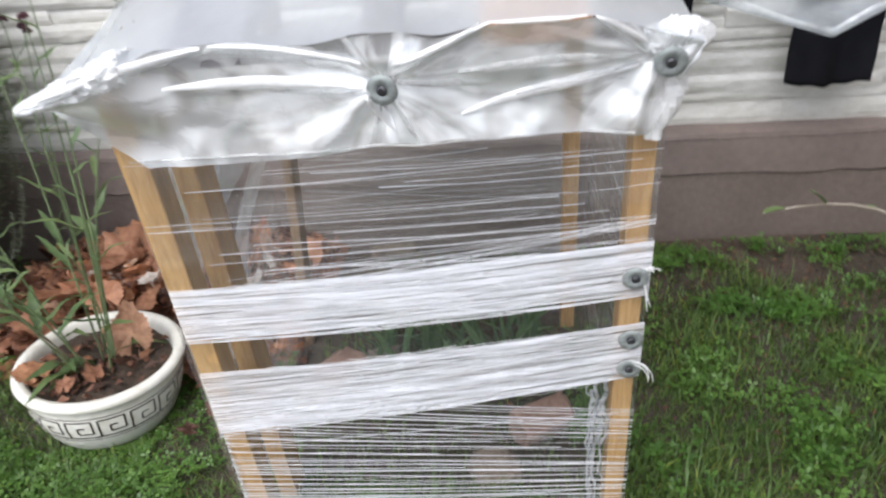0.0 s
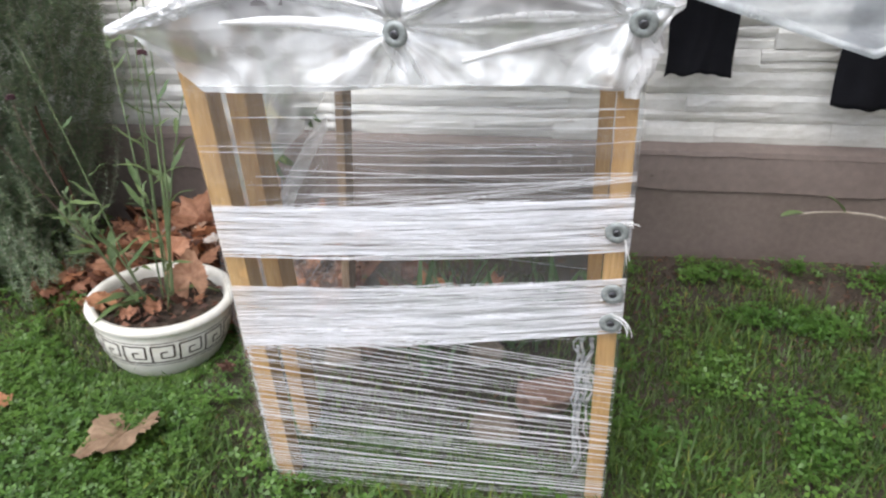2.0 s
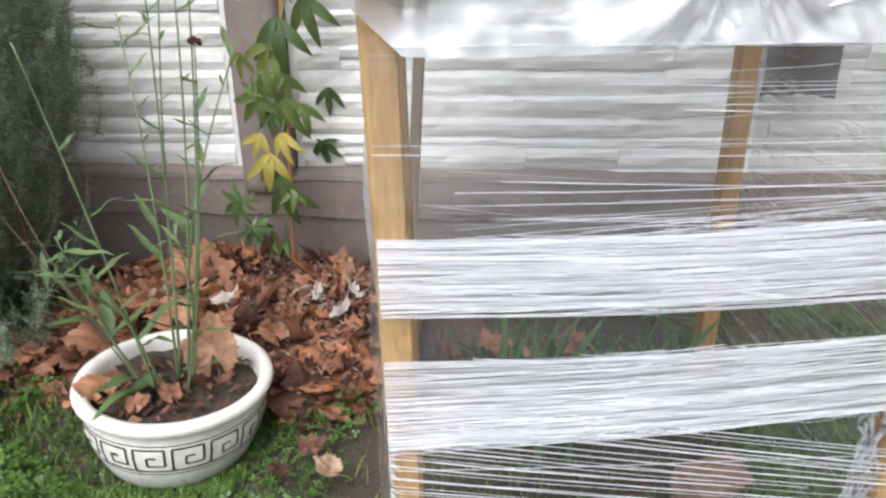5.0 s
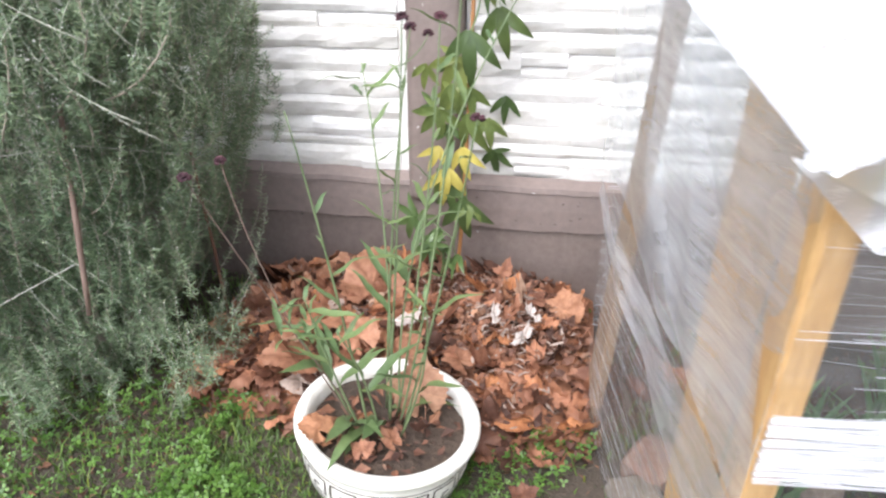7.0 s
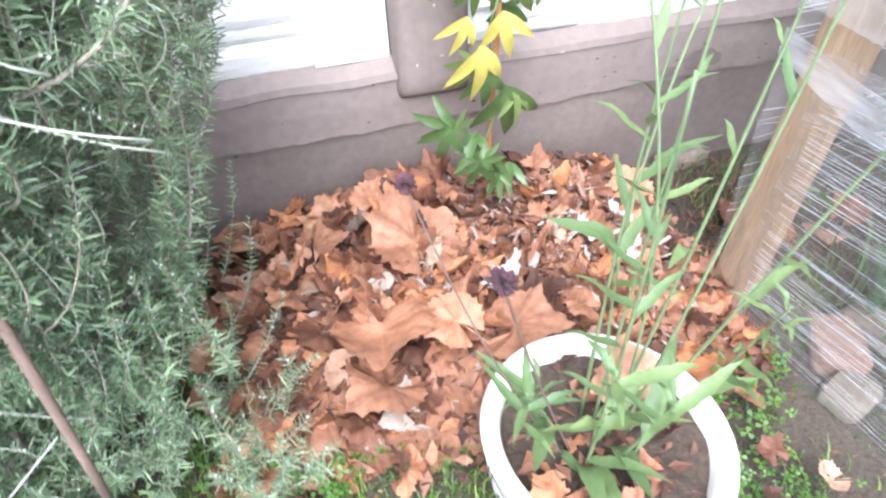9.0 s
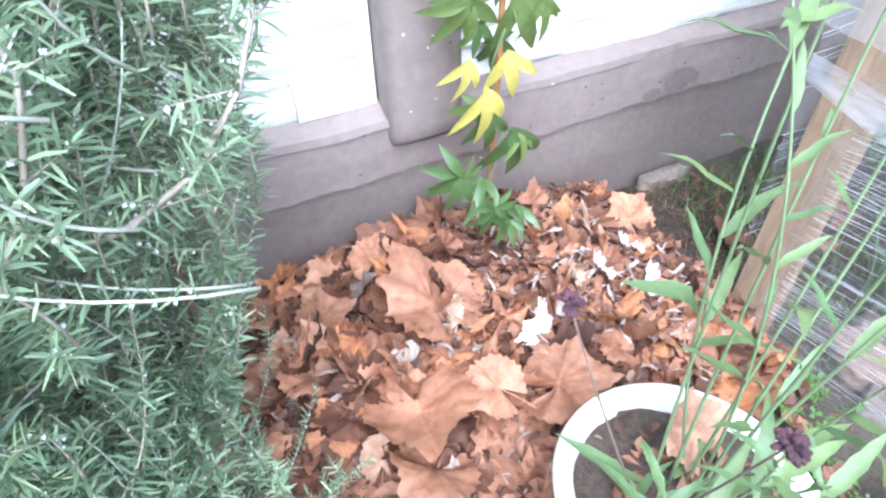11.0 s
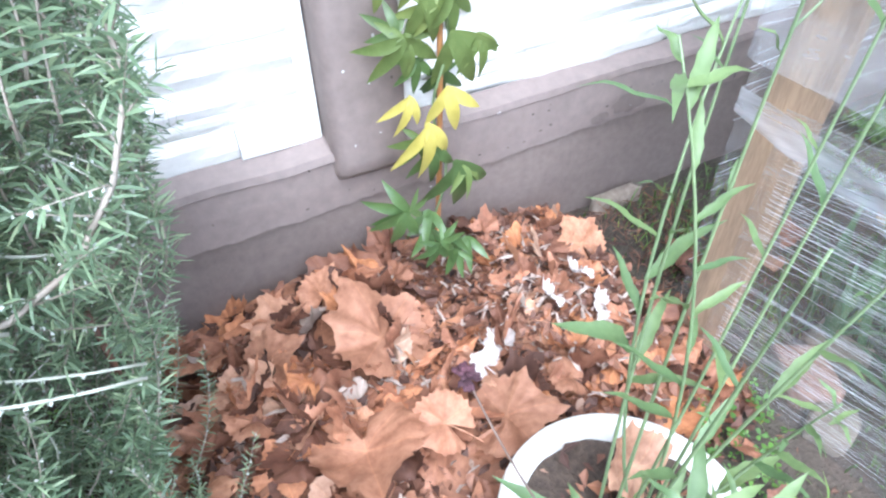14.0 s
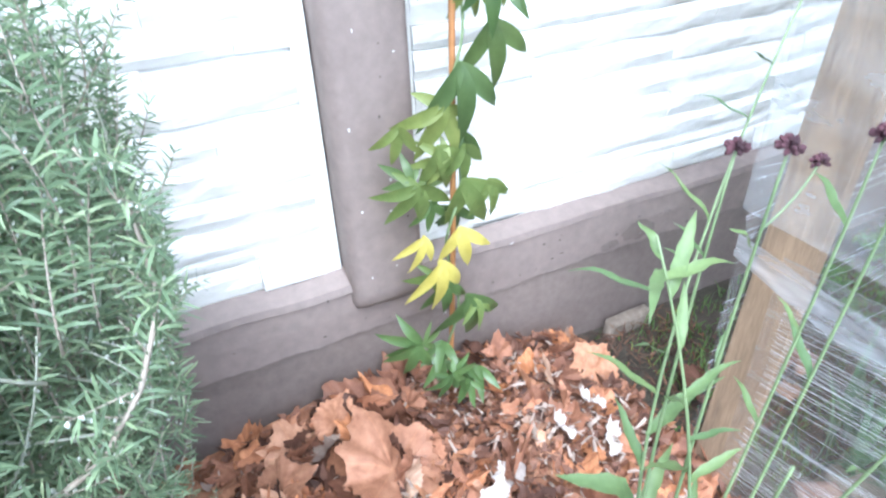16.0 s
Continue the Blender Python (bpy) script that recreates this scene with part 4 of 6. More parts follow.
def maple_leaf(rng, size, curl, fine=True):
    """A dry palmate leaf: five toothed lobes, veined and curled; about size across."""
    lobes = [(rng.gauss(a, 5), r * rng.uniform(0.78, 1.12), w) for a, r, w in ((0, 1.0, 26), (56, 0.95, 24), (-56, 0.95, 24), (112, 0.74, 24), (-112, 0.74, 24))]
    if rng.random() < 0.4:
        lobes.pop(rng.randint(1, 4))
    n = 72 if fine else 22
    bm = bmesh.new()
    cx, cy = rng.uniform(-1, 1), rng.uniform(-1, 1)
    seed = rng.uniform(0, 50)
    broad = rng.uniform(0.64, 0.76)
    fold, fold_a = rng.choice((0, 0, 0, 0.5, -0.35)), rng.uniform(0, 6.28)

    def bend(x, y):
        r = math.hypot(x, y)
        z = curl * (0.55 * cx * x * abs(x) + 0.55 * cy * y * abs(y) + 0.35 * cx * cy * x * y) / size + curl * 0.5 * r * r / size
        a = math.degrees(math.atan2(x, y))
        d = min(abs((a - la + 180) % 360 - 180) for la, _, _ in lobes)
        z += 0.07 * r * (1 - d / 30)
        z += fold * max(0.0, x * math.cos(fold_a) + y * math.sin(fold_a) - 0.1 * size)
        z += 0.2 * size * noise.noise((x / size * 2.0, y / size * 2.0, seed)) + 0.07 * size * noise.noise((x / size * 6, y / size * 6, seed)) + 0.02 * size * noise.noise((x / size * 15, y / size * 15, seed))
        return z
    rings = []
    for frac in (0.3, 0.58, 0.82, 1.0):
        ring = []
        for k in range(n):
            a = -180 + 360 * (k + 0.5) / n
            r = broad
            for la, lr, lw in lobes:
                d = abs((a - la + 180) % 360 - 180)
                r = max(r, lr * (1 - 0.36 * (d / 29) ** 0.8))
            if abs(abs(a) - 180) < 14:
                r = 0.12
            if frac == 1.0:
                r *= 1 + (-0.02, 0.10, 0.02)[k % 3] * rng.uniform(0.1, 1.5)
            rr = (0.3 * frac + (r - 0.3) * frac ** 1.3) * size * 0.58
            x, y = rr * math.sin(radians(a)), rr * math.cos(radians(a))
            ring.append(bm.verts.new((x, y, bend(x, y))))
        rings.append(ring)
    c = bm.verts.new((0, 0, bend(0, 0)))
    for k in range(n):
        bm.faces.new((c, rings[0][k], rings[0][(k + 1) % n]))
        for p, q in zip(rings, rings[1:]):
            bm.faces.new((p[k], q[k], q[(k + 1) % n], p[(k + 1) % n]))
    # stalk
    pts = [(0, -0.02 * size, bend(0, 0)), (0.02 * size, -0.3 * size, bend(0, 0) - 0.02 * size), (0.06 * size * cx, -0.6 * size, -0.05 * size)]
    vs = [(bm.verts.new((x - 0.007 * size, y, z)), bm.verts.new((x + 0.007 * size, y, z + 0.006 * size))) for x, y, z in pts]
    for p, q in zip(vs, vs[1:]):
        bm.faces.new((p[0], p[1], q[1], q[0]))
    return bm


def to_mesh(name, bm, material):
    me = bpy.data.meshes.new(name)
    bm.to_mesh(me)
    bm.free()
    me.materials.append(material)
    me.shade_smooth()
    return me


def pile_z(x, y):
    """Top of the leaf heap against the wall."""
    a = max(0.0, 1 - ((x + 0.13) / (0.58 if x > -0.13 else 0.56)) ** 2)
    b = max(0.0, min(1.0, (y - 1.16) / 0.36))
    return ground_z(x, y) + 0.175 * a ** 0.6 * b * (0.82 + 0.18 * noise.noise((x * 4, y * 4, 9)))


# x, y, z, size, kind, turns of the large leaves on top of the heap
BIG_LEAVES = [(-0.235, 1.6, 0.2, 1.1, 0, 26, 4, 8), (-0.35, 1.42, 0.16, 1.15, 3, 14, -6, 170), (-0.11, 1.37, 0.155, 0.95, 1, 16, 8, 250), (-0.215, 1.4, 0.165, 0.75, 2, 20, -10, 40),
              (-0.44, 1.69, 0.15, 0.75, 1, 24, 8, 280), (-0.5, 1.58, 0.13, 0.7, 2, 20, 16, 80), (-0.55, 1.77, 0.13, 0.6, 0, 25, 12, 120), (-0.62, 1.5, 0.1, 0.75, 2, 16, 0, 200),
              (0.31, 1.7, 0.12, 0.7, 1, 26, -14, 10), (0.05, 1.4, 0.12, 0.6, 2, 18, 8, 60), (-0.29, 1.78, 0.17, 0.6, 3, 32, 10, 330), (-0.36, 1.33, 0.13, 0.9, 1, 14, -6, 130)]


def build_leaf_pile():
    rng = random.Random(23)
    pile = thing("leaf_pile", (0, 0, 0), "heap of dry brown and orange maple leaves against the house plinth", "leaf pile")
    bm = bmesh.new()

    def heap(u, v):
        x, y = -0.64 + 1.04 * u, 1.14 + 0.765 * v
        return (x, y, pile_z(x, y) - 0.02 + 0.012 * noise.noise((x * 14, y * 14, 1)))
    grid(bm, heap, 70, 52)
    tagged(part("heap_core", bm, M_DRY_BITS, pile, "dark matted leaf litter", True), kind="stuff")
    kinds = [to_mesh("leaf", maple_leaf(rng, s, c), M_DRY) for s, c in ((0.15, 0.3), (0.13, 0.6), (0.16, 0.15), (0.12, 0.9), (0.14, 0.4), (0.11, 1.6), (0.17, 0.25), (0.10, 0.7), (0.13, 0.2), (0.12, 1.5))]
    pale = [to_mesh("leaf", maple_leaf(rng, s, c), M_PALE) for s, c in ((0.10, 1.4), (0.08, 1.8))]
    n = 0
    while n < 245:
        x, y = rng.uniform(-0.66, 0.4), rng.uniform(1.19, 1.86)
        if pile_z(x, y) - ground_z(x, y) < 0.012 or (y < 1.26 and rng.random() < 0.5):
            continue
        if math.hypot(x - POT[0], y - POT[1]) < 0.2:
            continue
        me = rng.choice(pale) if rng.random() < 0.03 else rng.choice(kinds)
        sc = rng.uniform(0.6, 1.15) if y < 1.5 or x < -0.1 else rng.uniform(0.45, 0.95)
        m = pose(x, y, pile_z(x, y) + rng.uniform(-0.012, 0.014), rng.gauss(8, 17), rng.gauss(0, 17), rng.uniform(0, 360)) @ Matrix.Diagonal((sc, sc * rng.uniform(0.4, 1.1), sc * rng.uniform(0.7, 2.0), 1))
        share("leaf", me, m, pile)
        n += 1
    # the large leaves on top
    big = [to_mesh("leaf", maple_leaf(rng, s, c), M_ORANGE) for s, c in ((0.2, 0.12), (0.18, 0.2), (0.17, 0.3), (0.19, 0.1))]
    for x, y, z, s, k, rx, ry, rz in BIG_LEAVES:
        share("leaf", big[k], pose(x, y, max(z, pile_z(x, y) + 0.012), rx, ry, rz) @ Matrix.Scale(s, 4), pile)
    white = to_mesh("leaf", maple_leaf(rng, 0.12, 0.9), M_WHITE)
    for x, y, z, sx, sy, rz in ((-0.1, 1.465, 0.18, 0.75, 0.4, 20), (-0.035, 1.512, 0.15, 0.6, 0.5, 10), (0.2, 1.5, 0.14, 0.7, 0.3, 60), (0.22, 1.6, 0.15, 0.6, 0.3, 130), (0.12, 1.56, 0.16, 0.6, 0.25, 100)):
        share("leaf", white, pose(x, y, max(z, pile_z(x, y) + 0.015), 18, -10, rz) @ Matrix.Diagonal((sx, sy, 1.2, 1)), pile)
    # rolled and folded leaves standing out of the heap
    for k in range(40):
        x, y = rng.uniform(-0.55, 0.36), rng.uniform(1.3, 1.84)
        if pile_z(x, y) - ground_z(x, y) < 0.03:
            continue
        m = pose(x, y, pile_z(x, y) + rng.uniform(0.0, 0.02), rng.uniform(-60, 70), rng.uniform(-60, 60), rng.uniform(0, 360)) @ Matrix.Diagonal((rng.uniform(0.25, 0.5), rng.uniform(0.5, 0.9), rng.uniform(1.0, 2.2), 1))
        share("leaf", rng.choice(kinds), m, pile)
    # litter between
    bits = bmesh.new()
    for k in range(3000):
        x, y = (rng.uniform(-0.6, 0.38), rng.uniform(1.16, 1.88)) if k % 3 else (rng.gauss(0.1, 0.12), rng.gauss(1.64, 0.12))
        if not (-0.6 < x < 0.38 and 1.16 < y < 1.88):
            continue
        if pile_z(x, y) - ground_z(x, y) < 0.006:
            continue
        m = pose(x, y, pile_z(x, y) + rng.uniform(-0.012, 0.014), rng.uniform(-50, 50), rng.uniform(-50, 50), rng.uniform(0, 360))
        s = rng.uniform(0.004, 0.02)
        ps = [(-s * 1.6, -s * 0.2, s * 0.4), (s * 0.3, -s * 0.6, s * 0.3), (s * 1.1, 0, 0.1 * s), (s * 0.2, s * 0.6, s * 0.4), (-s * 0.6, s * 0.4, 0)]
        bits.faces.new([bits.verts.new(m @ Vector(p)) for p in ps])
    tagged(part("litter", bits, M_DRY_BITS, pile), kind="stuff")
    bits = bmesh.new()
    for k in range(420):
        x, y = (rng.gauss(0.1, 0.13), rng.gauss(1.62, 0.13)) if k % 3 else (rng.uniform(-0.5, 0.3), rng.uniform(1.25, 1.8))
        if not (-0.55 < x < 0.36 and 1.2 < y < 1.86):
            continue
        m = pose(x, y, pile_z(x, y) + rng.uniform(0.004, 0.024), rng.uniform(-35, 35), rng.uniform(-35, 35), rng.uniform(0, 360))
        s = rng.uniform(0.006, 0.022)
        w = s * rng.uniform(0.1, 0.35)
        bits.faces.new([bits.verts.new(m @ Vector(p)) for p in ((-s, -w, 0), (0, -w * 0.6, s * 0.2), (s, -w * 0.2, 0), (s * 0.8, w * 0.5, 0), (0, w, s * 0.25), (-s * 0.9, w * 0.4, 0))])
    tagged(part("straw", bits, M_PALE, pile), kind="stuff")
    return kinds


LEAF_KINDS = build_leaf_pile()


LEAF_TAN = to_mesh("leaf", maple_leaf(random.Random(5), 0.2, 0.15), M_TAN)


def loose_leaf(x, y, k, s, rz, rx=6, ry=4, dz=0.045, label="dry brown maple leaf lying on the grass"):
    ob = new("fallen_leaf", LEAF_TAN if k < 0 else LEAF_KINDS[k])
    ob.matrix_basis = pose(x, y, ground_z(x, y) + dz, rx, ry, rz) @ Matrix.Scale(s, 4)
    tagged(ob, label, "leaf", "fallen leaves on the lawn")


for row in ((0.10, 0.69, -1, 1.0, 200, 8, 6, 0.05, "large pale tan maple leaf lying on the grass"), (-0.28, 0.73, 7, 0.55, 40), (0.2, 0.98, 7, 0.5, 100), (0.24, 1.05, 3, 0.5, 10), (0.30, 0.98, 5, 0.6, 80), (0.27, 1.16, 9, 0.6, 140), (1.95, 1.0, 7, 0.5, 30), (0.14, 1.2, 1, 0.7, 60)):
    loose_leaf(*row)

# ---- white pot with key pattern ----
POT_PROFILE = [(0.0, 0.0), (0.112, 0.0), (0.124, 0.006), (0.145, 0.038), (0.163, 0.08), (0.174, 0.125), (0.176, 0.16), (0.174, 0.176), (0.178, 0.18), (0.187, 0.188), (0.190, 0.197), (0.187, 0.206), (0.177, 0.211), (0.166, 0.207), (0.16, 0.195), (0.154, 0.16), (0.0, 0.155)]


def pot_radius(z):
    for (r0, z0), (r1, z1) in zip(POT_PROFILE[1:], POT_PROFILE[2:]):
        if z0 <= z <= z1:
            return r0 + (r1 - r0) * (z - z0) / (z1 - z0)
    return 0.168


def build_pot():
    base = ground_z(*POT) - 0.008
    pot = thing("flower_pot", (POT[0], POT[1], base), "white glazed round pot with a black Greek key band", "flower pot")
    pot.rotation_euler = (0, radians(5.5), 0)
    pot.scale = (1.05, 1.05, 1.0)
    bm = bmesh.new()
    n = 72
    rings = [[bm.verts.new((r * math.cos(2 * math.pi * k / n), r * math.sin(2 * math.pi * k / n), z)) for k in range(n)] for r, z in POT_PROFILE[1:-1]]
    for a, b in zip(rings, rings[1:]):
        for k in range(n):
            bm.faces.new((a[k], a[(k + 1) % n], b[(k + 1) % n], b[k]))
    bm.faces.new(rings[0][::-1])
    part("bowl", bm, M_POT, pot, "", True)
    # key pattern: spiral meanders between two lines
    bm = bmesh.new()
    units, z0, h = 16, 0.096, 0.056

    def stroke(u0, v0, u1, v1, w=0.0042):
        """A bar from one pattern point to another, laid on the bowl."""
        steps = max(1, int(abs(u1 - u0) * 10), int(abs(v1 - v0) * 10))
        for q in range(steps):
            ua, ub = u0 + (u1 - u0) * q / steps, u0 + (u1 - u0) * (q + 1) / steps
            va, vb = v0 + (v1 - v0) * q / steps, v0 + (v1 - v0) * (q + 1) / steps
            du = w / 0.16 / (2 * math.pi / units) / 2
            dv = w / h / 2
            if abs(u1 - u0) > abs(v1 - v0):
                cs = ((ua, va - dv), (ub, vb - dv), (ub, vb + dv), (ua, va + dv))
            else:
                cs = ((ua - du, va), (ua + du, va), (ub + du, vb), (ub - du, vb))
            vs = []
            for u, v in cs:
                a, z = 2 * math.pi * u / units, z0 + h * v
                r = pot_radius(z) + 0.0012
                vs.append(bm.verts.new((r * math.cos(a), r * math.sin(a), z)))
            bm.faces.new(vs)
    way = [(0, 0), (0, 1), (0.8, 1), (0.8, 0.26), (0.34, 0.26), (0.34, 0.64), (0.57, 0.64)]
    for k in range(units):
        for (a, b), (c, d) in zip(way, way[1:]):
            stroke(k + a, b, k + c, d)
        stroke(k, 0, k + 1, 0)
    for v in (-0.16, 1.16):
        for k in range(units):
            stroke(k, v, k + 1, v, 0.0022)
    bmesh.ops.recalc_face_normals(bm, faces=bm.faces)
    part("key_band", bm, M_KEY, pot, "black Greek key pattern")
    bm = bmesh.new()

    def soil(u, v):
        a, r = 2 * math.pi * u, 0.16 * v
        x, y = r * math.cos(a), r * math.sin(a)
        return (x, y, 0.175 + 0.012 * noise.noise((x * 14, y * 14, 3)) + 0.006 * noise.noise((x * 50, y * 50, 3)))
    grid(bm, soil, 48, 16)
    part("soil", bm, M_SOIL, pot, "dark crumbly potting soil", True)
    rng = random.Random(6)
    bm = bmesh.new()
    for _ in range(130):
        a, r = rng.uniform(0, 6.28), 0.145 * rng.random() ** 0.6
        m = pose(r * math.cos(a), r * math.sin(a), 0.183 + 0.01 * rng.random(), rng.uniform(-40, 40), rng.uniform(-40, 40), rng.uniform(0, 360))
        q = rng.uniform(0.005, 0.022)
        bm.faces.new([bm.verts.new(m @ Vector(p)) for p in ((-q, -q * 0.35, 0), (q * 0.4, -q * 0.5, q * 0.25), (q, 0, 0), (q * 0.1, q * 0.5, q * 0.3))])
    tagged(part("litter", bm, M_DRY_BITS, pot), kind="stuff")
    return base


POT_BASE = build_pot()
SOIL_Z = POT_BASE + 0.178


def lance_mesh(length, width, droop, seed):
    """A lance-shaped leaf along +y with a folded midrib."""
    bm = bmesh.new()
    n = 9
    rows = []
    for k in range(n + 1):
        t = k / n
        w = width * math.sin(math.pi * min(1, t * 0.97 + 0.03)) ** 0.8 * (1 - 0.35 * t) * (1 + (0.14 if k % 2 else -0.06))
        y = length * t
        z = -droop * length * t * t + 0.004 * math.sin(t * 9 + seed)
        tw = 0.25 * math.sin(seed + t * 2)
        rows.append([bm.verts.new((-w, y, z + w * 0.4 + w * tw)), bm.verts.new((0, y, z)), bm.verts.new((w, y, z + w * 0.4 - w * tw))])
    for a, b in zip(rows, rows[1:]):
        for s in range(2):
            bm.faces.new((a[s], a[s + 1], b[s + 1], b[s]))
    return bm


LANCE = [to_mesh("leaf", lance_mesh(l, w, d, s), M_LANCE) for l, w, d, s in ((0.11, 0.0105, 0.3, 0), (0.085, 0.008, 0.5, 1), (0.13, 0.0135, 0.45, 2), (0.06, 0.006, 0.2, 3), (0.10, 0.016, 0.6, 4), (0.045, 0.0045, 0.1, 5))]


def seed_head(bm, p, r):
    rng = random.Random(int(abs(p[0] * 1000 + p[2] * 777)))
    for k in range(26):
        a, b = rng.uniform(0, 6.28), rng.uniform(-0.5, 1.4)
        d = Vector((math.cos(a) * math.cos(b), math.sin(a) * math.cos(b), math.sin(b) * 0.8))
        tube(bm, [Vector(p) + d * r * 0.2, Vector(p) + d * r * 0.75, Vector(p) + d * r * 1.05], [r * 0.12, r * 0.24, r * 0.1], 5)


def build_pot_plant():
    rng = random.Random(41)
    plant = thing("pot_plant", (0, 0, 0), "leggy green perennial with narrow leaves and dark dried seed heads", "plant")
    # (foot dx, dy), bend, tip, seed head, leaves
    stems = [((0.05, 0.0), (0.08, 1.06, 0.55), (0.135, 1.0, 0.857), True, 8), ((0.02, 0.0), (-0.02, 1.09, 0.55), (-0.10, 1.19, 0.9), False, 12), ((-0.02, -0.02), (-0.12, 1.03, 0.55), (-0.163, 0.985, 0.86), False, 10),
             ((0.03, 0.02), (0.04, 1.13, 0.65), (0.056, 1.12, 0.985), True, 6), ((0.01, 0.03), (-0.03, 1.16, 0.65), (-0.014, 1.15, 0.98), True, 5), ((0.0, 0.05), (-0.06, 1.19, 0.64), (-0.012, 1.2, 0.958), True, 4),
             ((-0.05, -0.01), (-0.28, 1.05, 0.48), (-0.347, 1.093, 0.732), True, 7), ((0.05, -0.03), (0.06, 1.05, 0.37), (0.05, 1.0, 0.54), False, 10), ((-0.04, 0.0), (-0.24, 1.0, 0.5), (-0.318, 0.93, 0.76), True, 7),
             ((0.01, -0.04), (-0.06, 1.01, 0.35), (-0.10, 0.96, 0.48), False, 8), ((-0.06, 0.0), (-0.18, 1.08, 0.31), (-0.24, 1.03, 0.46), False, 9), ((0.04, 0.0), (0.07, 1.12, 0.6), (0.10, 1.1, 1.14), True, 4), ((0.04, 0.02), (-0.09, 1.25, 0.55), (0.19, 1.32, 1.05), False, 17), ((-0.03, -0.03), (-0.14, 1.02, 0.33), (-0.165, 0.985, 0.53), False, 13)]
    for k, ((dx, dy), mid, tip, head, leaves) in enumerate(stems):
        dry = k in (6, 8)
        foot = Vector((POT[0] + dx, POT[1] + dy, SOIL_Z - 0.01))
        pts = curve_points(foot, mid, tip, 14)
        bm = bmesh.new()
        tube(bm, pts, [(0.0018 if dry else 0.003) - (0.0009 if dry else 0.0017) * q / 14 for q in range(15)], 6)
        part("stem", bm, M_STAKE if dry else M_STEM, plant, "", True)
        if head:
            bm = bmesh.new()
            seed_head(bm, tip, 0.0115)
            part("seed_head", bm, M_SEED, plant, "dark red dried seed head")
        for q in range(2 if dry else leaves):
            t = (q + 0.5) / leaves * 0.95
            i = min(13, int(t * 14))
            p = Vector(pts[i]).lerp(Vector(pts[i + 1]), t * 14 - i)
            big = rng.choice((0, 2, 4)) if t < 0.5 else rng.choice((0, 1, 1, 3))
            up = 42 + 30 * t if t < 0.5 else 40 + 25 * rng.random()
            if rng.random() < (0.72 if t < 0.35 else 0.15):
                continue
            share("leaf", LANCE[big], Matrix.Translation(p) @ pose(0, 0, 0, 0, 0, rng.uniform(0, 360)) @ pose(0, 0, 0, up, 0, 0) @ Matrix.Scale(rng.uniform(0.75, 1.15) if t < 0.55 else rng.uniform(0.45, 0.8), 4), plant)
    for tip, n in (((-0.10, 1.18, 0.88), 4), ((0.05, 1.0, 0.53), 3), ((-0.10, 0.96, 0.47), 4), ((-0.24, 1.03, 0.45), 5), ((-0.165, 0.985, 0.52), 7), ((-0.2, 1.08, 0.4), 4)):
        for q in range(n):
            share("leaf", LANCE[rng.choice((0, 1, 1, 3))], Matrix.Translation(Vector(tip) - Vector((0, 0, 0.014 * q))) @ pose(0, 0, 0, 0, 0, q * 137 + rng.uniform(-20, 20)) @ pose(0, 0, 0, rng.uniform(15, 55), 0, 0) @ Matrix.Scale(rng.uniform(0.6, 0.95), 4), plant)
    bm = bmesh.new()
    tube(bm, curve_points((-0.02, 1.152, 0.9), (0.02, 1.15, 0.925), (0.03, 1.15, 0.955), 6), 0.0012, 5)
    part("stem", bm, M_STEM, plant, "", True)
    bm = bmesh.new()
    seed_head(bm, (0.03, 1.15, 0.955), 0.0095)
    part("seed_head", bm, M_SEED, plant, "dark red dried seed head")
    # broad leaves near the soil
    for k in range(4):
        a = rng.uniform(0, 6.28)
        r = rng.uniform(0.02, 0.1)
        share("leaf", LANCE[rng.choice((2, 4, 4))], Matrix.Translation((POT[0] + r * math.cos(a), POT[1] + r * math.sin(a), SOIL_Z + 0.015)) @ pose(0, 0, 0, 0, 0, math.degrees(a) - 90 + rng.uniform(-50, 50)) @ pose(0, 0, 0, rng.uniform(20, 65), 0, 0) @ Matrix.Scale(rng.uniform(0.95, 1.35), 4), plant)


build_pot_plant()
for x, y, z, k, s, rx, ry, rz in ((0.0, 1.165, 0.285, 0, 0.95, 62, -10, 20), (-0.185, 1.02, 0.27, 4, 0.7, 30, 10, 100), (-0.03, 1.03, 0.262, 7, 0.55, 20, 10, 60), (0.02, 1.07, 0.262, 5, 0.5, 35, 0, 200), (-0.08, 0.99, 0.26, 3, 0.4, 20, 0, 10)):
    ob = new("fallen_leaf", LEAF_KINDS[k])
    ob.matrix_basis = pose(x, y, z + POT_BASE - 0.055, rx, ry, rz) @ Matrix.Scale(s, 4)
    tagged(ob, "curled brown leaf lying on the pot soil", "leaf", "leaves in the pot")


# ---- passion vine on its cane ----
def finger_leaf(seed, lobes):
    """A leaf of deep finger lobes from one point; +y is the middle lobe."""
    bm = bmesh.new()
    for a, length, width in lobes:
        n = 8
        rows = []
        ca, sa = math.cos(radians(a)), math.sin(radians(a))
        for k in range(n + 1):
            t = k / n
            w = width * (math.sin(math.pi * (0.06 + 0.94 * t) ** 0.85)) ** 0.9 * (1.0 if k < n else 0.1)
            y = length * t
            z = -0.3 * length * t * t + 0.004 * math.sin(seed + 4 * t + a)
            rows.append([bm.verts.new((ca * q * w + sa * y, -sa * q * w + ca * y, z + abs(q) * w * 0.28)) for q in (-1, 0, 1)])
        for p, q in zip(rows, rows[1:]):
            for s in range(2):
                bm.faces.new((p[s], p[s + 1], q[s + 1], q[s]))
    return bm


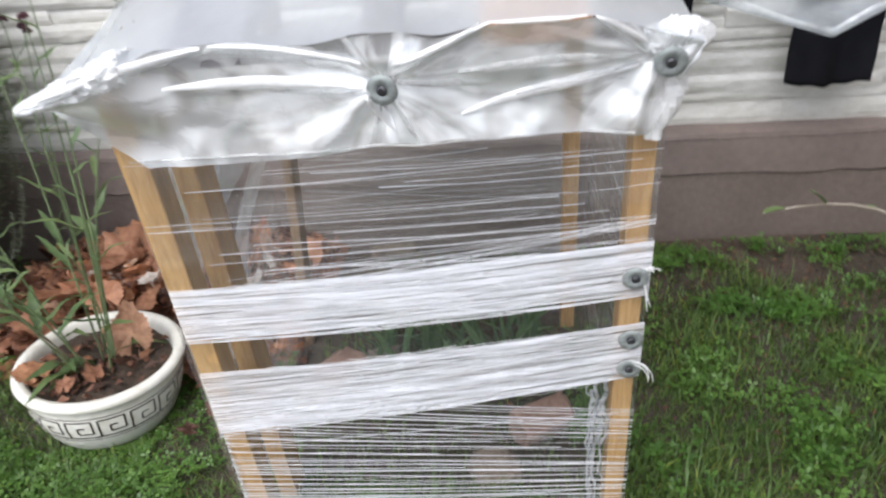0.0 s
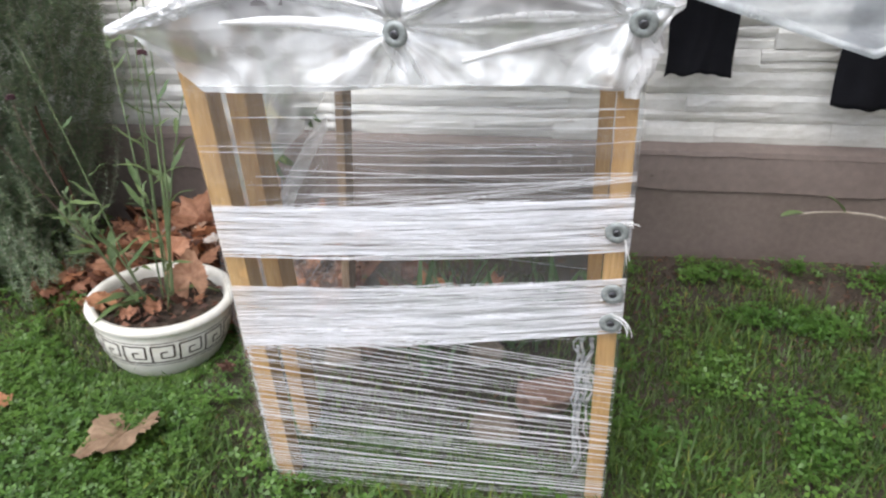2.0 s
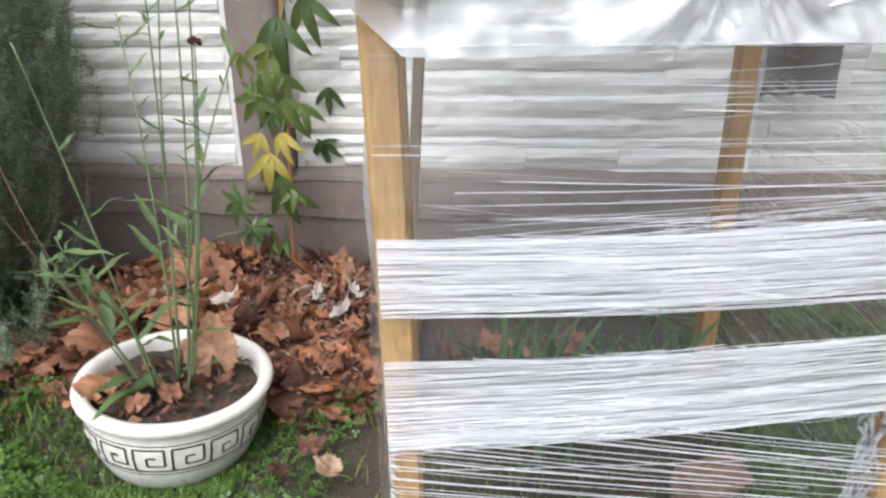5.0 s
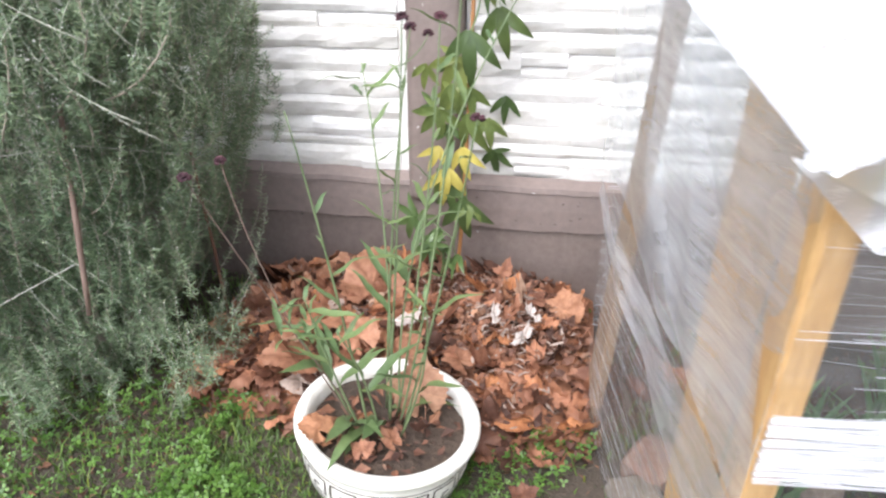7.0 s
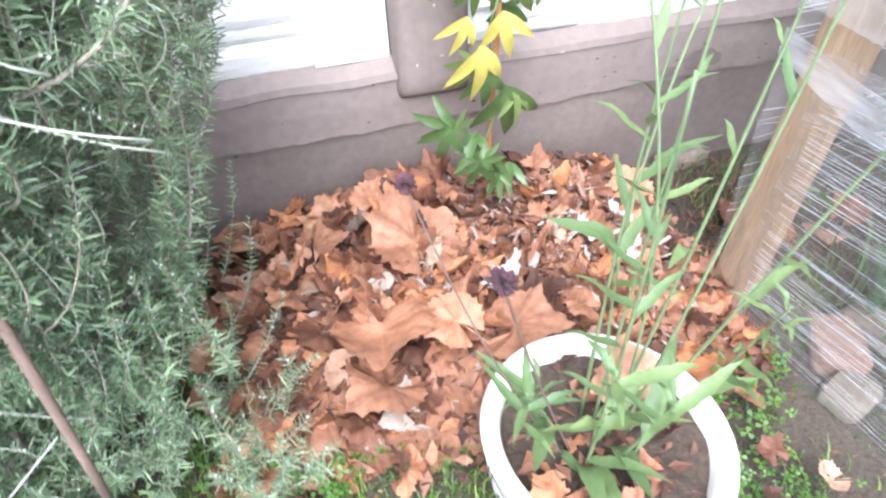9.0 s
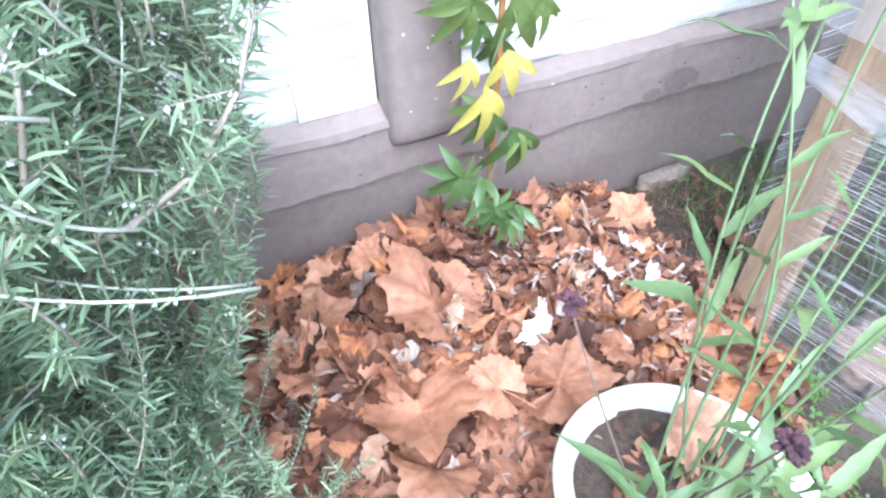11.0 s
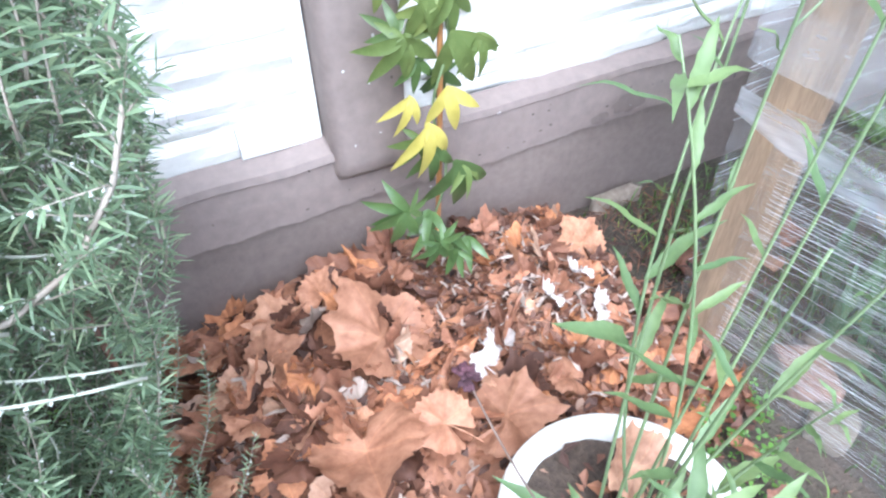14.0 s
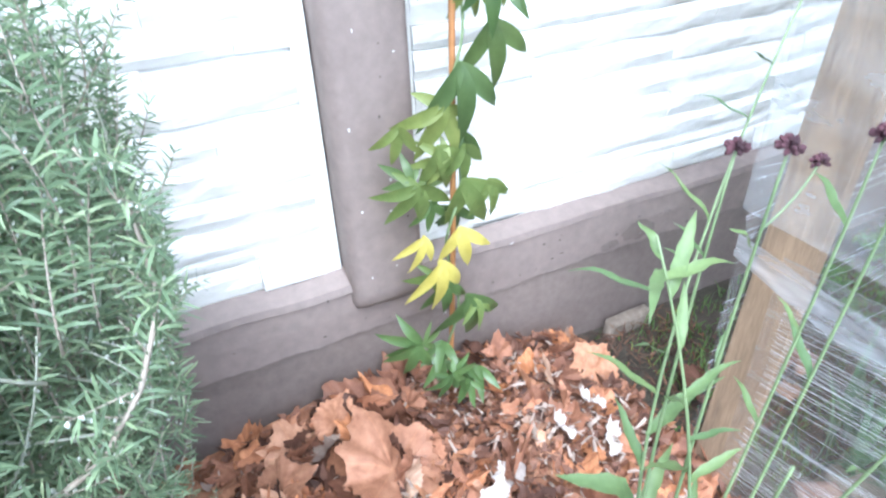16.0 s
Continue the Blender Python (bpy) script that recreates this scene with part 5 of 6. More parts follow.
F3 = ((0, 0.092, 0.012), (39, 0.08, 0.0108), (-39, 0.08, 0.0108))
F5 = ((0, 0.088, 0.0125), (42, 0.076, 0.011), (-42, 0.076, 0.011), (88, 0.046, 0.008), (-88, 0.046, 0.008))



def build_vine():
    rng = random.Random(8)
    vine = thing("passion_vine", (0, 0, 0), "passion vine with green and yellowing leaves on an orange cane", "climbing plant")
    bm = bmesh.new()
    cane = [(-0.025 + 0.07 * t + 0.004 * math.sin(t * 7), 1.795 + 0.02 * t, 0.1 + 1.5 * t) for t in (k / 20 for k in range(21))]
    tube(bm, cane, 0.0058, 8)
    part("cane", bm, M_CANE, vine, "orange-brown bamboo cane", True)
    bm = bmesh.new()
    wind = [(cane[0][0] + 0.07 * (k / 60) + 0.014 * math.cos(k * 0.55), 1.785 + 0.03 * k / 60 + 0.012 * math.sin(k * 0.55), 0.12 + 1.45 * k / 60) for k in range(61)]
    tube(bm, wind, 0.0028, 6)
    part("vine_stem", bm, M_STEM, vine, "", True)
    meshes = {c: [to_mesh("leaf", finger_leaf(s, l), m) for s, l in ((0, F3), (2, F5), (4, F3))] for c, m in (("g", M_VINE), ("d", M_VINE_DARK), ("y", M_VINE_YELLOW))}

    def leaf(x, y, z, c, s, down, turn, spin=0):
        """down: degrees by which the middle lobe hangs; turn: which way it faces."""
        m = Matrix.Translation((x, y, z)) @ pose(0, 0, 0, 0, 0, turn) @ pose(0, 0, 0, -down, 0, 0) @ pose(0, 0, 0, 0, 0, spin) @ Matrix.Scale(s, 4)
        share("leaf", rng.choice(meshes[c]), m, vine)
    # leaves that hang singly: x, y, z, colour, size, spin
    for x, y, z, c, s, spin in ((-0.074, 1.775, 0.566, "y", 0.89, -23), (-0.006, 1.765, 0.569, "y", 1.08, 12), (-0.050, 1.760, 0.510, "y", 1.31, -5), (-0.058, 1.770, 0.477, "g", 0.86, -34), (-0.039, 1.770, 0.453, "g", 1.03, 4), (-0.076, 1.780, 0.668, "g", 1.16, -37),
                                (-0.084, 1.785, 0.678, "g", 0.75, -120), (-0.074, 1.785, 0.666, "g", 1.08, 51), (-0.042, 1.770, 0.739, "g", 1.18, 19), (-0.107, 1.770, 0.790, "g", 0.87, -12), (0.007, 1.770, 0.663, "g", 1.43, 25), (-0.048, 1.800, 0.618, "d", 0.81, 0),
                                (-0.004, 1.740, 0.424, "g", 1.57, 9), (-0.133, 1.700, 0.382, "d", 0.99, -17), (-0.121, 1.700, 0.378, "d", 0.98, -108), (-0.121, 1.700, 0.380, "g", 0.59, 90), (-0.085, 1.660, 0.317, "d", 0.77, -18), (-0.079, 1.660, 0.321, "d", 0.67, 80),
                                (0.004, 1.770, 0.877, "g", 1.65, 4), (-0.023, 1.770, 0.810, "g", 1.30, -28), (0.013, 1.770, 0.732, "g", 1.01, 6), (-0.020, 1.770, 0.717, "g", 0.86, -78), (0.078, 1.800, 0.930, "g", 1.48, 12), (0.035, 1.800, 1.017, "g", 1.07, 22),
                                (-0.025, 1.770, 1.063, "g", 0.98, -19), (0.102, 1.800, 1.000, "g", 0.72, 46), (0.094, 1.930, 0.677, "d", 0.96, -4), (0.064, 1.930, 0.514, "d", 1.06, 4), (0.060, 1.770, 0.652, "g", 1.00, 9)):
        leaf(x, y, z, c, s, rng.uniform(78, 92), 180 + rng.uniform(-14, 14), spin)
    # more behind and above
    for k in range(18):
        z = 1.03 + 0.58 * (k / 18) + rng.uniform(-0.02, 0.02)
        t = (z - 0.1) / 1.5
        x, c = 0.02 * t + rng.uniform(-0.085, 0.1), ("d" if rng.random() < 0.35 else "g")
        leaf(x, 1.765 + 0.02 * t + rng.uniform(-0.02, 0.02), z, c, rng.uniform(0.85, 1.2), rng.uniform(55, 88), 180 + rng.uniform(-60, 60), rng.uniform(-30, 30))
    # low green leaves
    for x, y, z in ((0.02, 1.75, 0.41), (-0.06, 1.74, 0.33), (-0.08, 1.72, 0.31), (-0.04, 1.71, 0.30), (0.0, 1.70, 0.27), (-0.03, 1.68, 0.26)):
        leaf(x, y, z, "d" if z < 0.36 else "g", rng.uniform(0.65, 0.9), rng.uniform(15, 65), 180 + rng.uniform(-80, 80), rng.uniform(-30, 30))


build_vine()


# ---- rosemary ----
def build_rosemary():
    rng = random.Random(77)
    bush = thing("rosemary_bush", (0, 0, 0), "large dense grey-green rosemary bush tied to a stake beside the wall", "bush")
    wood = bmesh.new()
    nv, nf, bv, bf = [], [], [], []
    uni, gauss = rng.uniform, rng.gauss

    def needle(p, d, length, w):
        side = d.cross(Vector((uni(-1, 1), uni(-1, 1), uni(-1, 1)))).normalized() * w
        tip = p + d * length
        mid = p + d * length * 0.5 + Vector((0, 0, 0.05 * length))
        k = len(nv)
        nv.extend((p - side * 0.6, p + side * 0.6, mid - side, mid + side, tip - side * 0.35, tip + side * 0.35))
        nf.extend(((k, k + 1, k + 3, k + 2), (k + 2, k + 3, k + 5, k + 4)))

    def bud(p, r):
        k = len(bv)
        a = Vector((uni(-1, 1), uni(-1, 1), uni(-1, 1))).normalized() * r
        b = a.orthogonal().normalized() * r
        c = a.cross(b).normalized() * r
        bv.extend((p + a, p + b, p - a, p - b, p + c))
        bf.extend(((k, k + 1, k + 4), (k + 1, k + 2, k + 4), (k + 2, k + 3, k + 4), (k + 3, k, k + 4)))

    def sprig(pts, thick, gap, per, size=1.0, bare=0.06, tubes=True):
        """A twig with pairs of needles at nodes, each node with a pale bud."""
        n = len(pts) - 1
        if tubes:
            tube(wood, pts, [thick * (1 - 0.7 * k / n) for k in range(n + 1)], 4)
        total = sum((q - p).length for p, q in zip(pts, pts[1:]))
        count = max(3, int(total / gap))
        spin = uni(0, 6)
        for k in range(count):
            t = bare + (1 - bare) * (k + 0.5) / count
            i = min(n - 1, int(t * n))
            p = pts[i].lerp(pts[i + 1], t * n - i)
            ax = (pts[i + 1] - pts[i]).normalized()
            u = ax.orthogonal().normalized()
            v = ax.cross(u)
            spin += 1.4
            grow = 1.0 if t < 0.8 else 1.0 - 2.2 * (t - 0.8)
            for q in range(per):
                a = spin + 6.283 * q / per + gauss(0, 0.3)
                out = u * math.cos(a) + v * math.sin(a)
                lean = uni(0.15, 0.6) if t < 0.9 else uni(0.7, 1.6)
                needle(p, (out + ax * lean).normalized(), uni(0.014, 0.027) * size * grow, uni(0.001, 0.0017) * size)
            if rng.random() < 0.5:
                bud(p + u * 0.002, uni(0.0013, 0.0027))

    def outline(d):
        """Distance of the bush's surface from its middle in a direction."""
        return 1 + 0.12 * noise.noise((d.x * 2.2, d.y * 2.2, d.z * 2.2 + 3)) + 0.06 * noise.noise((d.x * 6, d.y * 6, d.z * 6))
    centre, radius = Vector((-1.13, 1.53, 0.66)), Vector((0.66, 0.51, 0.88))

    def tuck(p):
        """The crown overhangs: low down the bush is narrower towards the heap."""
        if p.z < 0.82 and p.x > -0.95:
            p.y = max(p.y, 1.12 + 0.33 * (0.82 - p.z) if p.z > 0.45 else 1.24 - 0.4 * (0.45 - p.z))
        if p.z < 0.8 and p.x > centre.x:
            back = min(1, max(0, (p.y - 1.25) / 0.2))
            h = max(0, p.z) / 0.8
            p.x = centre.x + (p.x - centre.x) * ((0.4 + 0.6 * h ** 1.6) * back + (0.84 + 0.16 * h) * (1 - back))
        p.y = min(p.y, 1.87)
        return p

    for k in range(1180):
        d = Vector((gauss(0.25, 1), gauss(-0.5, 1), gauss(0.15 if k < 960 else 0.7, 1))).normalized()
        shell = 1.0 if rng.random() < 0.6 else uni(0.6, 0.97)
        tip = tuck(centre + Vector((d.x * radius.x, d.y * radius.y, d.z * radius.z)) * (outline(d) * shell))
        floor_z = ground_z(tip.x, tip.y)
        if tip.z < 0.38 and rng.random() < 0.35:
            continue
        if tip.z < floor_z + 0.05:
            tip.z = floor_z + uni(0.04, 0.2)
        # out from the middle, then up
        away = Vector((d.x + gauss(0, 0.35), d.y + gauss(0, 0.35), 0.2)).normalized()
        up = Vector((0.12 * d.x + gauss(0, 0.14), 0.12 * d.y + gauss(0, 0.14), 1)).normalized()
        rise = uni(0.15, 0.33)
        mid = tip - up * rise * 0.75
        root = mid - away * uni(0.05, 0.1) - Vector((0, 0, 0.03))
        root.z, mid.z = max(root.z, floor_z), max(mid.z, floor_z + 0.01)
        root.y, mid.y = min(root.y, 1.85), min(mid.y, 1.86)
        pts = curve_points(root, mid, tip, 9)
        sprig(pts, uni(0.0012, 0.0024), 0.0095, 4)
        for _ in range(3):
            p = pts[rng.randint(2, 7)]
            e = (up + Vector((gauss(0, 0.6), gauss(0, 0.6), gauss(0, 0.25)))).normalized()
            q = p + e * uni(0.035, 0.085)
            q.y = min(q.y, 1.87)
            sprig(curve_points(p, p.lerp(q, 0.5) + Vector((e.x, e.y, 0)) * 0.006, q, 4), 0.001, 0.009, 4, 0.85)
    # thicker tan boughs that show at the edge, each dressed with short shoots
    boughs = [[(-0.64, 1.25, 0.79), (-0.57, 1.235, 0.815), (-0.519, 1.233, 0.845), (-0.484, 1.245, 0.885), (-0.455, 1.265, 0.94), (-0.455, 1.28, 1.0), (-0.48, 1.29, 1.06)],
              [(-0.72, 1.2, 0.76), (-0.66, 1.19, 0.81), (-0.61, 1.195, 0.87), (-0.585, 1.2, 0.94), (-0.6, 1.21, 1.02)], [(-0.66, 1.3, 0.86), (-0.6, 1.29, 0.9), (-0.55, 1.29, 0.96), (-0.54, 1.3, 1.05)],
              [(-0.8, 1.15, 0.72), (-0.75, 1.12, 0.77), (-0.71, 1.115, 0.84), (-0.70, 1.13, 0.94), (-0.72, 1.15, 1.02)], [(-0.9, 1.15, 0.8), (-0.86, 1.1, 0.86), (-0.83, 1.1, 0.94), (-0.84, 1.12, 1.05)]]
    for line in boughs:
        pts = [Vector(p) + Vector((-0.04, -0.02, 0.0)) for p in line]
        fine = []
        for a, b in zip(pts, pts[1:]):
            fine.extend(a.lerp(b, k / 5) + Vector((gauss(0, 0.0004), gauss(0, 0.0004), 0)) for k in range(5))
        tube(wood, fine, [0.0028 - 0.0014 * k / len(fine) for k in range(len(fine))], 6)
        sprig(fine, 0.003, 0.009, 4, 1.0, 0.02, False)
        for k in range(2, len(fine) - 1, 1):
            inner = fine[k] + Vector((-uni(0.02, 0.1), uni(0.0, 0.12), uni(-0.06, 0.05)))
            sprig(curve_points(inner, inner + Vector((gauss(0, 0.01), gauss(0, 0.01), 0.06)), inner + Vector((gauss(0.01, 0.02), gauss(0, 0.02), uni(0.1, 0.16))), 7), 0.0013, 0.009, 4)
            e = Vector((gauss(0, 0.7), gauss(-0.1, 0.7), uni(0.1, 0.9))).normalized()
            q = fine[k] + e * uni(0.018, 0.06)
            sprig(curve_points(fine[k], fine[k].lerp(q, 0.5), q, 4), 0.0009, 0.008, 4, 0.9)
    # foliage hanging thick below the edge boughs
    for k in range(110):
        a = Vector((uni(-0.82, -0.56), uni(1.23, 1.4), uni(0.57, 0.83)))
        if a.x > -0.59 - 0.55 * (0.86 - a.z):
            continue
        c = a + Vector((gauss(0.015, 0.03), gauss(-0.01, 0.03), uni(0.08, 0.15)))
        sprig(curve_points(a, a.lerp(c, 0.5) + Vector((gauss(0, 0.015), gauss(0, 0.015), 0)), c, 7), 0.0012, 0.009, 4)
    # airy upper edge of the crown beside the wall
    for k in range(46):
        a = Vector((uni(-0.62, -0.51), uni(1.31, 1.58), uni(0.78, 1.0)))
        c = a + Vector((gauss(0.03, 0.025), gauss(0, 0.025), uni(0.08, 0.17)))
        sprig(curve_points(a, a.lerp(c, 0.5) + Vector((0.012, gauss(0, 0.01), 0)), c, 7), 0.0013, 0.0095, 4, 0.9)
    # sparse low shoots reaching out over the heap
    for foot, mid, tip in (((-0.62, 1.6, 0.2), (-0.56, 1.63, 0.3), (-0.545, 1.646, 0.435)), ((-0.62, 1.5, 0.16), (-0.54, 1.53, 0.25), (-0.532, 1.556, 0.376)), ((-0.66, 1.5, 0.24), (-0.6, 1.55, 0.32), (-0.58, 1.57, 0.45)), ((-0.6, 1.4, 0.14), (-0.55, 1.4, 0.2), (-0.50, 1.44, 0.3)),
                           ((-0.58, 1.2, 0.09), (-0.54, 1.16, 0.2), (-0.53, 1.152, 0.32)), ((-0.6, 1.22, 0.1), (-0.6, 1.17, 0.2), (-0.585, 1.16, 0.33)), ((-0.57, 1.2, 0.09), (-0.50, 1.17, 0.16), (-0.475, 1.16, 0.26)), ((-0.66, 1.7, 0.25), (-0.60, 1.72, 0.35), (-0.59, 1.73, 0.5))):
        pts = curve_points(foot, mid, tip, 9)
        sprig(pts, 0.0014, 0.010, 4, 0.8)
        if tip[1] < 1.3:
            for k in range(3, 9):
                e = Vector((gauss(0, 0.6), gauss(0, 0.6), 0.7)).normalized()
                q = pts[k] + e * uni(0.03, 0.07)
                sprig(curve_points(pts[k], pts[k].lerp(q, 0.5), q, 4), 0.0009, 0.008, 4, 0.8)
    # low front shoots before the stake and along the skirt
    for k in range(19):
        foot = Vector((uni(-0.95, -0.7), uni(1.0, 1.2), 0.0)) if k < 9 else Vector((uni(-0.72, -0.6), uni(1.15, 1.45), 0.0))
        foot.z = ground_z(foot.x, foot.y) - 0.005
        h = uni(0.14, 0.32) * (1.0 if foot.x < -0.66 else 0.85)
        tip = foot + Vector((gauss(0.03, 0.05), gauss(-0.02, 0.04), h))
        pts = curve_points(foot, foot.lerp(tip, 0.5) + Vector((gauss(0, 0.03), gauss(0, 0.03), 0)), tip, 9)
        sprig(pts, 0.0016, 0.0095, 4, 0.95)
        for j in range(3, 9, 2):
            q = pts[j] + Vector((gauss(0, 0.6), gauss(0, 0.6), 0.7)).normalized() * uni(0.035, 0.08)
            sprig(curve_points(pts[j], pts[j].lerp(q, 0.5), q, 4), 0.0009, 0.009, 4, 0.85)
    # long pale runners arching through the foliage
    runners = bmesh.new()
    for k in range(430):
        d = Vector((gauss(0.4, 0.8), gauss(-0.9, 0.6), gauss(0.45, 0.5))).normalized()
        p = tuck(centre + Vector((d.x * radius.x, d.y * radius.y, d.z * radius.z)) * (outline(d) * uni(0.93, 1.02)))
        a = p + Vector((gauss(0, 0.07), 0.03, -uni(0.05, 0.1)))
        c = p + Vector((gauss(0, 0.07), 0.0, uni(0.05, 0.13)))
        a.z = max(a.z, ground_z(a.x, a.y))
        if max(a.x, c.x) > (-0.52 if p.z > 0.8 else -0.7):
            continue
        pts = curve_points(a, p + Vector((gauss(0, 0.03), -0.02, 0)), c, 10)
        tube(runners, pts, [0.0016 - 0.0009 * q / 10 for q in range(11)], 4)
        sprig(pts, 0.0018, 0.012, 3, 0.8, 0.1, False)
    # close inner foliage
    for k in range(5200):
        d = Vector((gauss(0.15, 1), gauss(-0.3, 1), gauss(0.1, 1))).normalized()
        f = outline(d) * uni(0.5, 0.72)
        p = tuck(centre + Vector((d.x * radius.x, d.y * radius.y, d.z * radius.z)) * f)
        if p.z < ground_z(p.x, p.y) or p.y > 1.86:
            continue
        for _ in range(3):
            needle(p, Vector((gauss(0, 1), gauss(0, 1), gauss(0.5, 1))).normalized(), uni(0.02, 0.035), uni(0.0018, 0.003))
    # inner boughs
    for k in range(14):
        a = uni(0, 6.28)
        foot = Vector((-1.08 + 0.12 * math.cos(a), 1.48 + 0.1 * math.sin(a), ground_z(-1, 1.5) - 0.02))
        tube(wood, curve_points(foot, foot + Vector((0.1 * math.cos(a), 0.1 * math.sin(a), 0.3)), foot + Vector((0.22 * math.cos(a) - 0.1, 0.18 * math.sin(a) + 0.05, 0.6)), 8), [0.008 - 0.0008 * q for q in range(9)], 6)
    part("branch_wood", wood, M_BARK, bush, "brown woody twigs", True)
    tagged(part("young_twig", runners, M_TWIG, bush, "", True), kind="stuff")
    tagged(from_lists("needle_foliage", [tuple(v) for v in nv], nf, M_NEEDLE, bush), kind="stuff")
    tagged(from_lists("bud", [tuple(v) for v in bv], bf, M_BUD, bush), kind="stuff")


build_rosemary()


def build_stake():
    st = thing("plant_stake", (0, 0, 0), "grey-brown wooden stake with cord ties holding the rosemary", "stake")
    bm = bmesh.new()
    a, b = Vector((-0.745, 1.2, 0.79)), Vector((-0.728, 1.1, 0.3))
    d = (b - a).normalized()
    foot = a.lerp(b, 0.9)
    tube(bm, [a + (foot - a) * k / 6 for k in range(7)], [0.0055, 0.006, 0.0064, 0.0066, 0.0064, 0.006, 0.0056], 8)
    part("pole", bm, M_STAKE, st, "", True)
    bm = bmesh.new()
    tube(bm, [(-0.612, 1.42, 0.63), (-0.618, 1.44, 0.5), (-0.626, 1.47, 0.35), (-0.64, 1.5, 0.2), (-0.65, 1.53, 0.04)], [0.0035, 0.004, 0.0045, 0.0045, 0.0045], 7)
    part("pole", bm, M_CANE_DARK, st, "thin reddish-brown stick", True)
    for p, q, r in (((-0.742, 1.168, 0.717), (-0.95, 1.1, 0.67), (-1.25, 1.03, 0.69)), ((-0.742, 1.168, 0.717), (-0.68, 1.28, 0.68), (-0.612, 1.42, 0.62)), ((-0.737, 1.12, 0.47), (-0.78, 1.08, 0.45), (-0.86, 1.02, 0.41))):
        bm = bmesh.new()
        tube(bm, curve_points(p, q, r, 12), 0.0009, 5)
        part("cord", bm, M_CORD, st, "thin grey cord", True)


build_stake()


# ---- inside the shelter: iris fans, bricks, stones ----
def build_inside():
    rng = random.Random(3)

    def blade_mesh(length, w, bend):
        bm = bmesh.new()
        rows = []
        for k in range(9):
            t = k / 8
            ww = w * (1 - t ** 2.2) * (0.75 + 0.5 * t) + 0.0004
            rows.append([bm.verts.new((q * ww, bend * length * t * t, length * (t - 0.25 * bend * t * t) + 0)) for q in (-1, 0, 1)])
            rows[-1][1].co.y += 0.0025
        for p, q in zip(rows, rows[1:]):
            for s in range(2):
                bm.faces.new((p[s], p[s + 1], q[s + 1], q[s]))
        return to_mesh("blade", bm, M_IRIS)
    blades = [blade_mesh(l, w, b) for l, w, b in ((0.26, 0.011, 0.35), (0.2, 0.010, 0.6), (0.3, 0.012, 0.25), (0.16, 0.009, 0.8))]
    for cx, cy, n, z in ((0.64, 1.28, 16, 1), (0.76, 1.32, 20, 1), (0.88, 1.28, 18, 1), (1.0, 1.32, 16, 1), (0.70, 1.12, 10, 1)):
        fan = thing("iris_clump", (0, 0, 0), "clump of grey-green strap-leaved iris growing inside the shelter", "plant", "iris clumps in the shelter")
        for k in range(n):
            x, y = cx + rng.gauss(0, 0.035), cy + rng.gauss(0, 0.03)
            share("blade", rng.choice(blades), pose(x, y, ground_z(x, y) - 0.005, rng.gauss(0, 8), rng.gauss(0, 16), rng.uniform(0, 360)) @ Matrix.Scale(rng.uniform(0.7, 1.1), 4), fan)

    def chunk(name, at, size, turn, m, label, cat, tilt=0):
        bm = bmesh.new()
        bmesh.ops.create_icosphere(bm, subdivisions=3, radius=1)
        for v in bm.verts:
            c = v.co
            p = Vector([math.copysign(abs(q) ** 0.3, q) for q in c])
            p *= 1 + 0.26 * noise.noise((c.x * 1.7 + at[0] * 9, c.y * 1.7, c.z * 1.7)) + 0.07 * noise.noise(c * 5)
            v.co = Vector((p.x * size[0], p.y * size[1], p.z * size[2]))
        ob = to_object(name, bm, m, smooth=True)
        ob.matrix_basis = pose(at[0], at[1], ground_z(at[0], at[1]) + size[2] * 0.45, tilt, 0, turn)
        tagged(ob, label, cat, "stones in the shelter")
    chunk("brick", (1.04, 1.03), (0.075, 0.04, 0.045), 30, M_BRICK, "broken reddish brick lying on the soil", "brick", 20)
    chunk("brick", (0.52, 1.22), (0.07, 0.05, 0.03), 60, M_BRICK, "weathered pinkish brick half sunk in soil", "brick")
    chunk("garden_stone", (0.93, 0.88), (0.05, 0.035, 0.04), 10, M_ROCK, "pinkish rough stone on the soil", "stone", 15)
    chunk("garden_stone", (0.63, 1.24), (0.06, 0.045, 0.028), 100, M_ROCK, "flat tan stone beside the iris", "stone")
    chunk("garden_stone", (0.86, 1.2), (0.04, 0.03, 0.028), 40, M_ROCK, "small tan stone beside the iris", "stone")
    chunk("garden_stone", (0.47, 1.12), (0.05, 0.04, 0.02), 20, M_ROCK, "flat tan stone half buried in soil", "stone")
    chunk("garden_stone", (0.57, 1.88), (0.08, 0.02, 0.03), 4, M_ROCK, "rough grey lump of mortar at the foot of the wall", "stone")
    for row in ((0.62, 1.52, 0, 0.8, 50), (0.72, 1.5, 4, 0.8, 150), (0.55, 1.6, 1, 0.9, 20), (0.82, 1.55, 3, 0.8, 300), (0.5, 1.45, 5, 0.8, 90)):
        loose_leaf(*row, 20, 10, 0.03, "dry brown leaf lying inside the shelter")


build_inside()


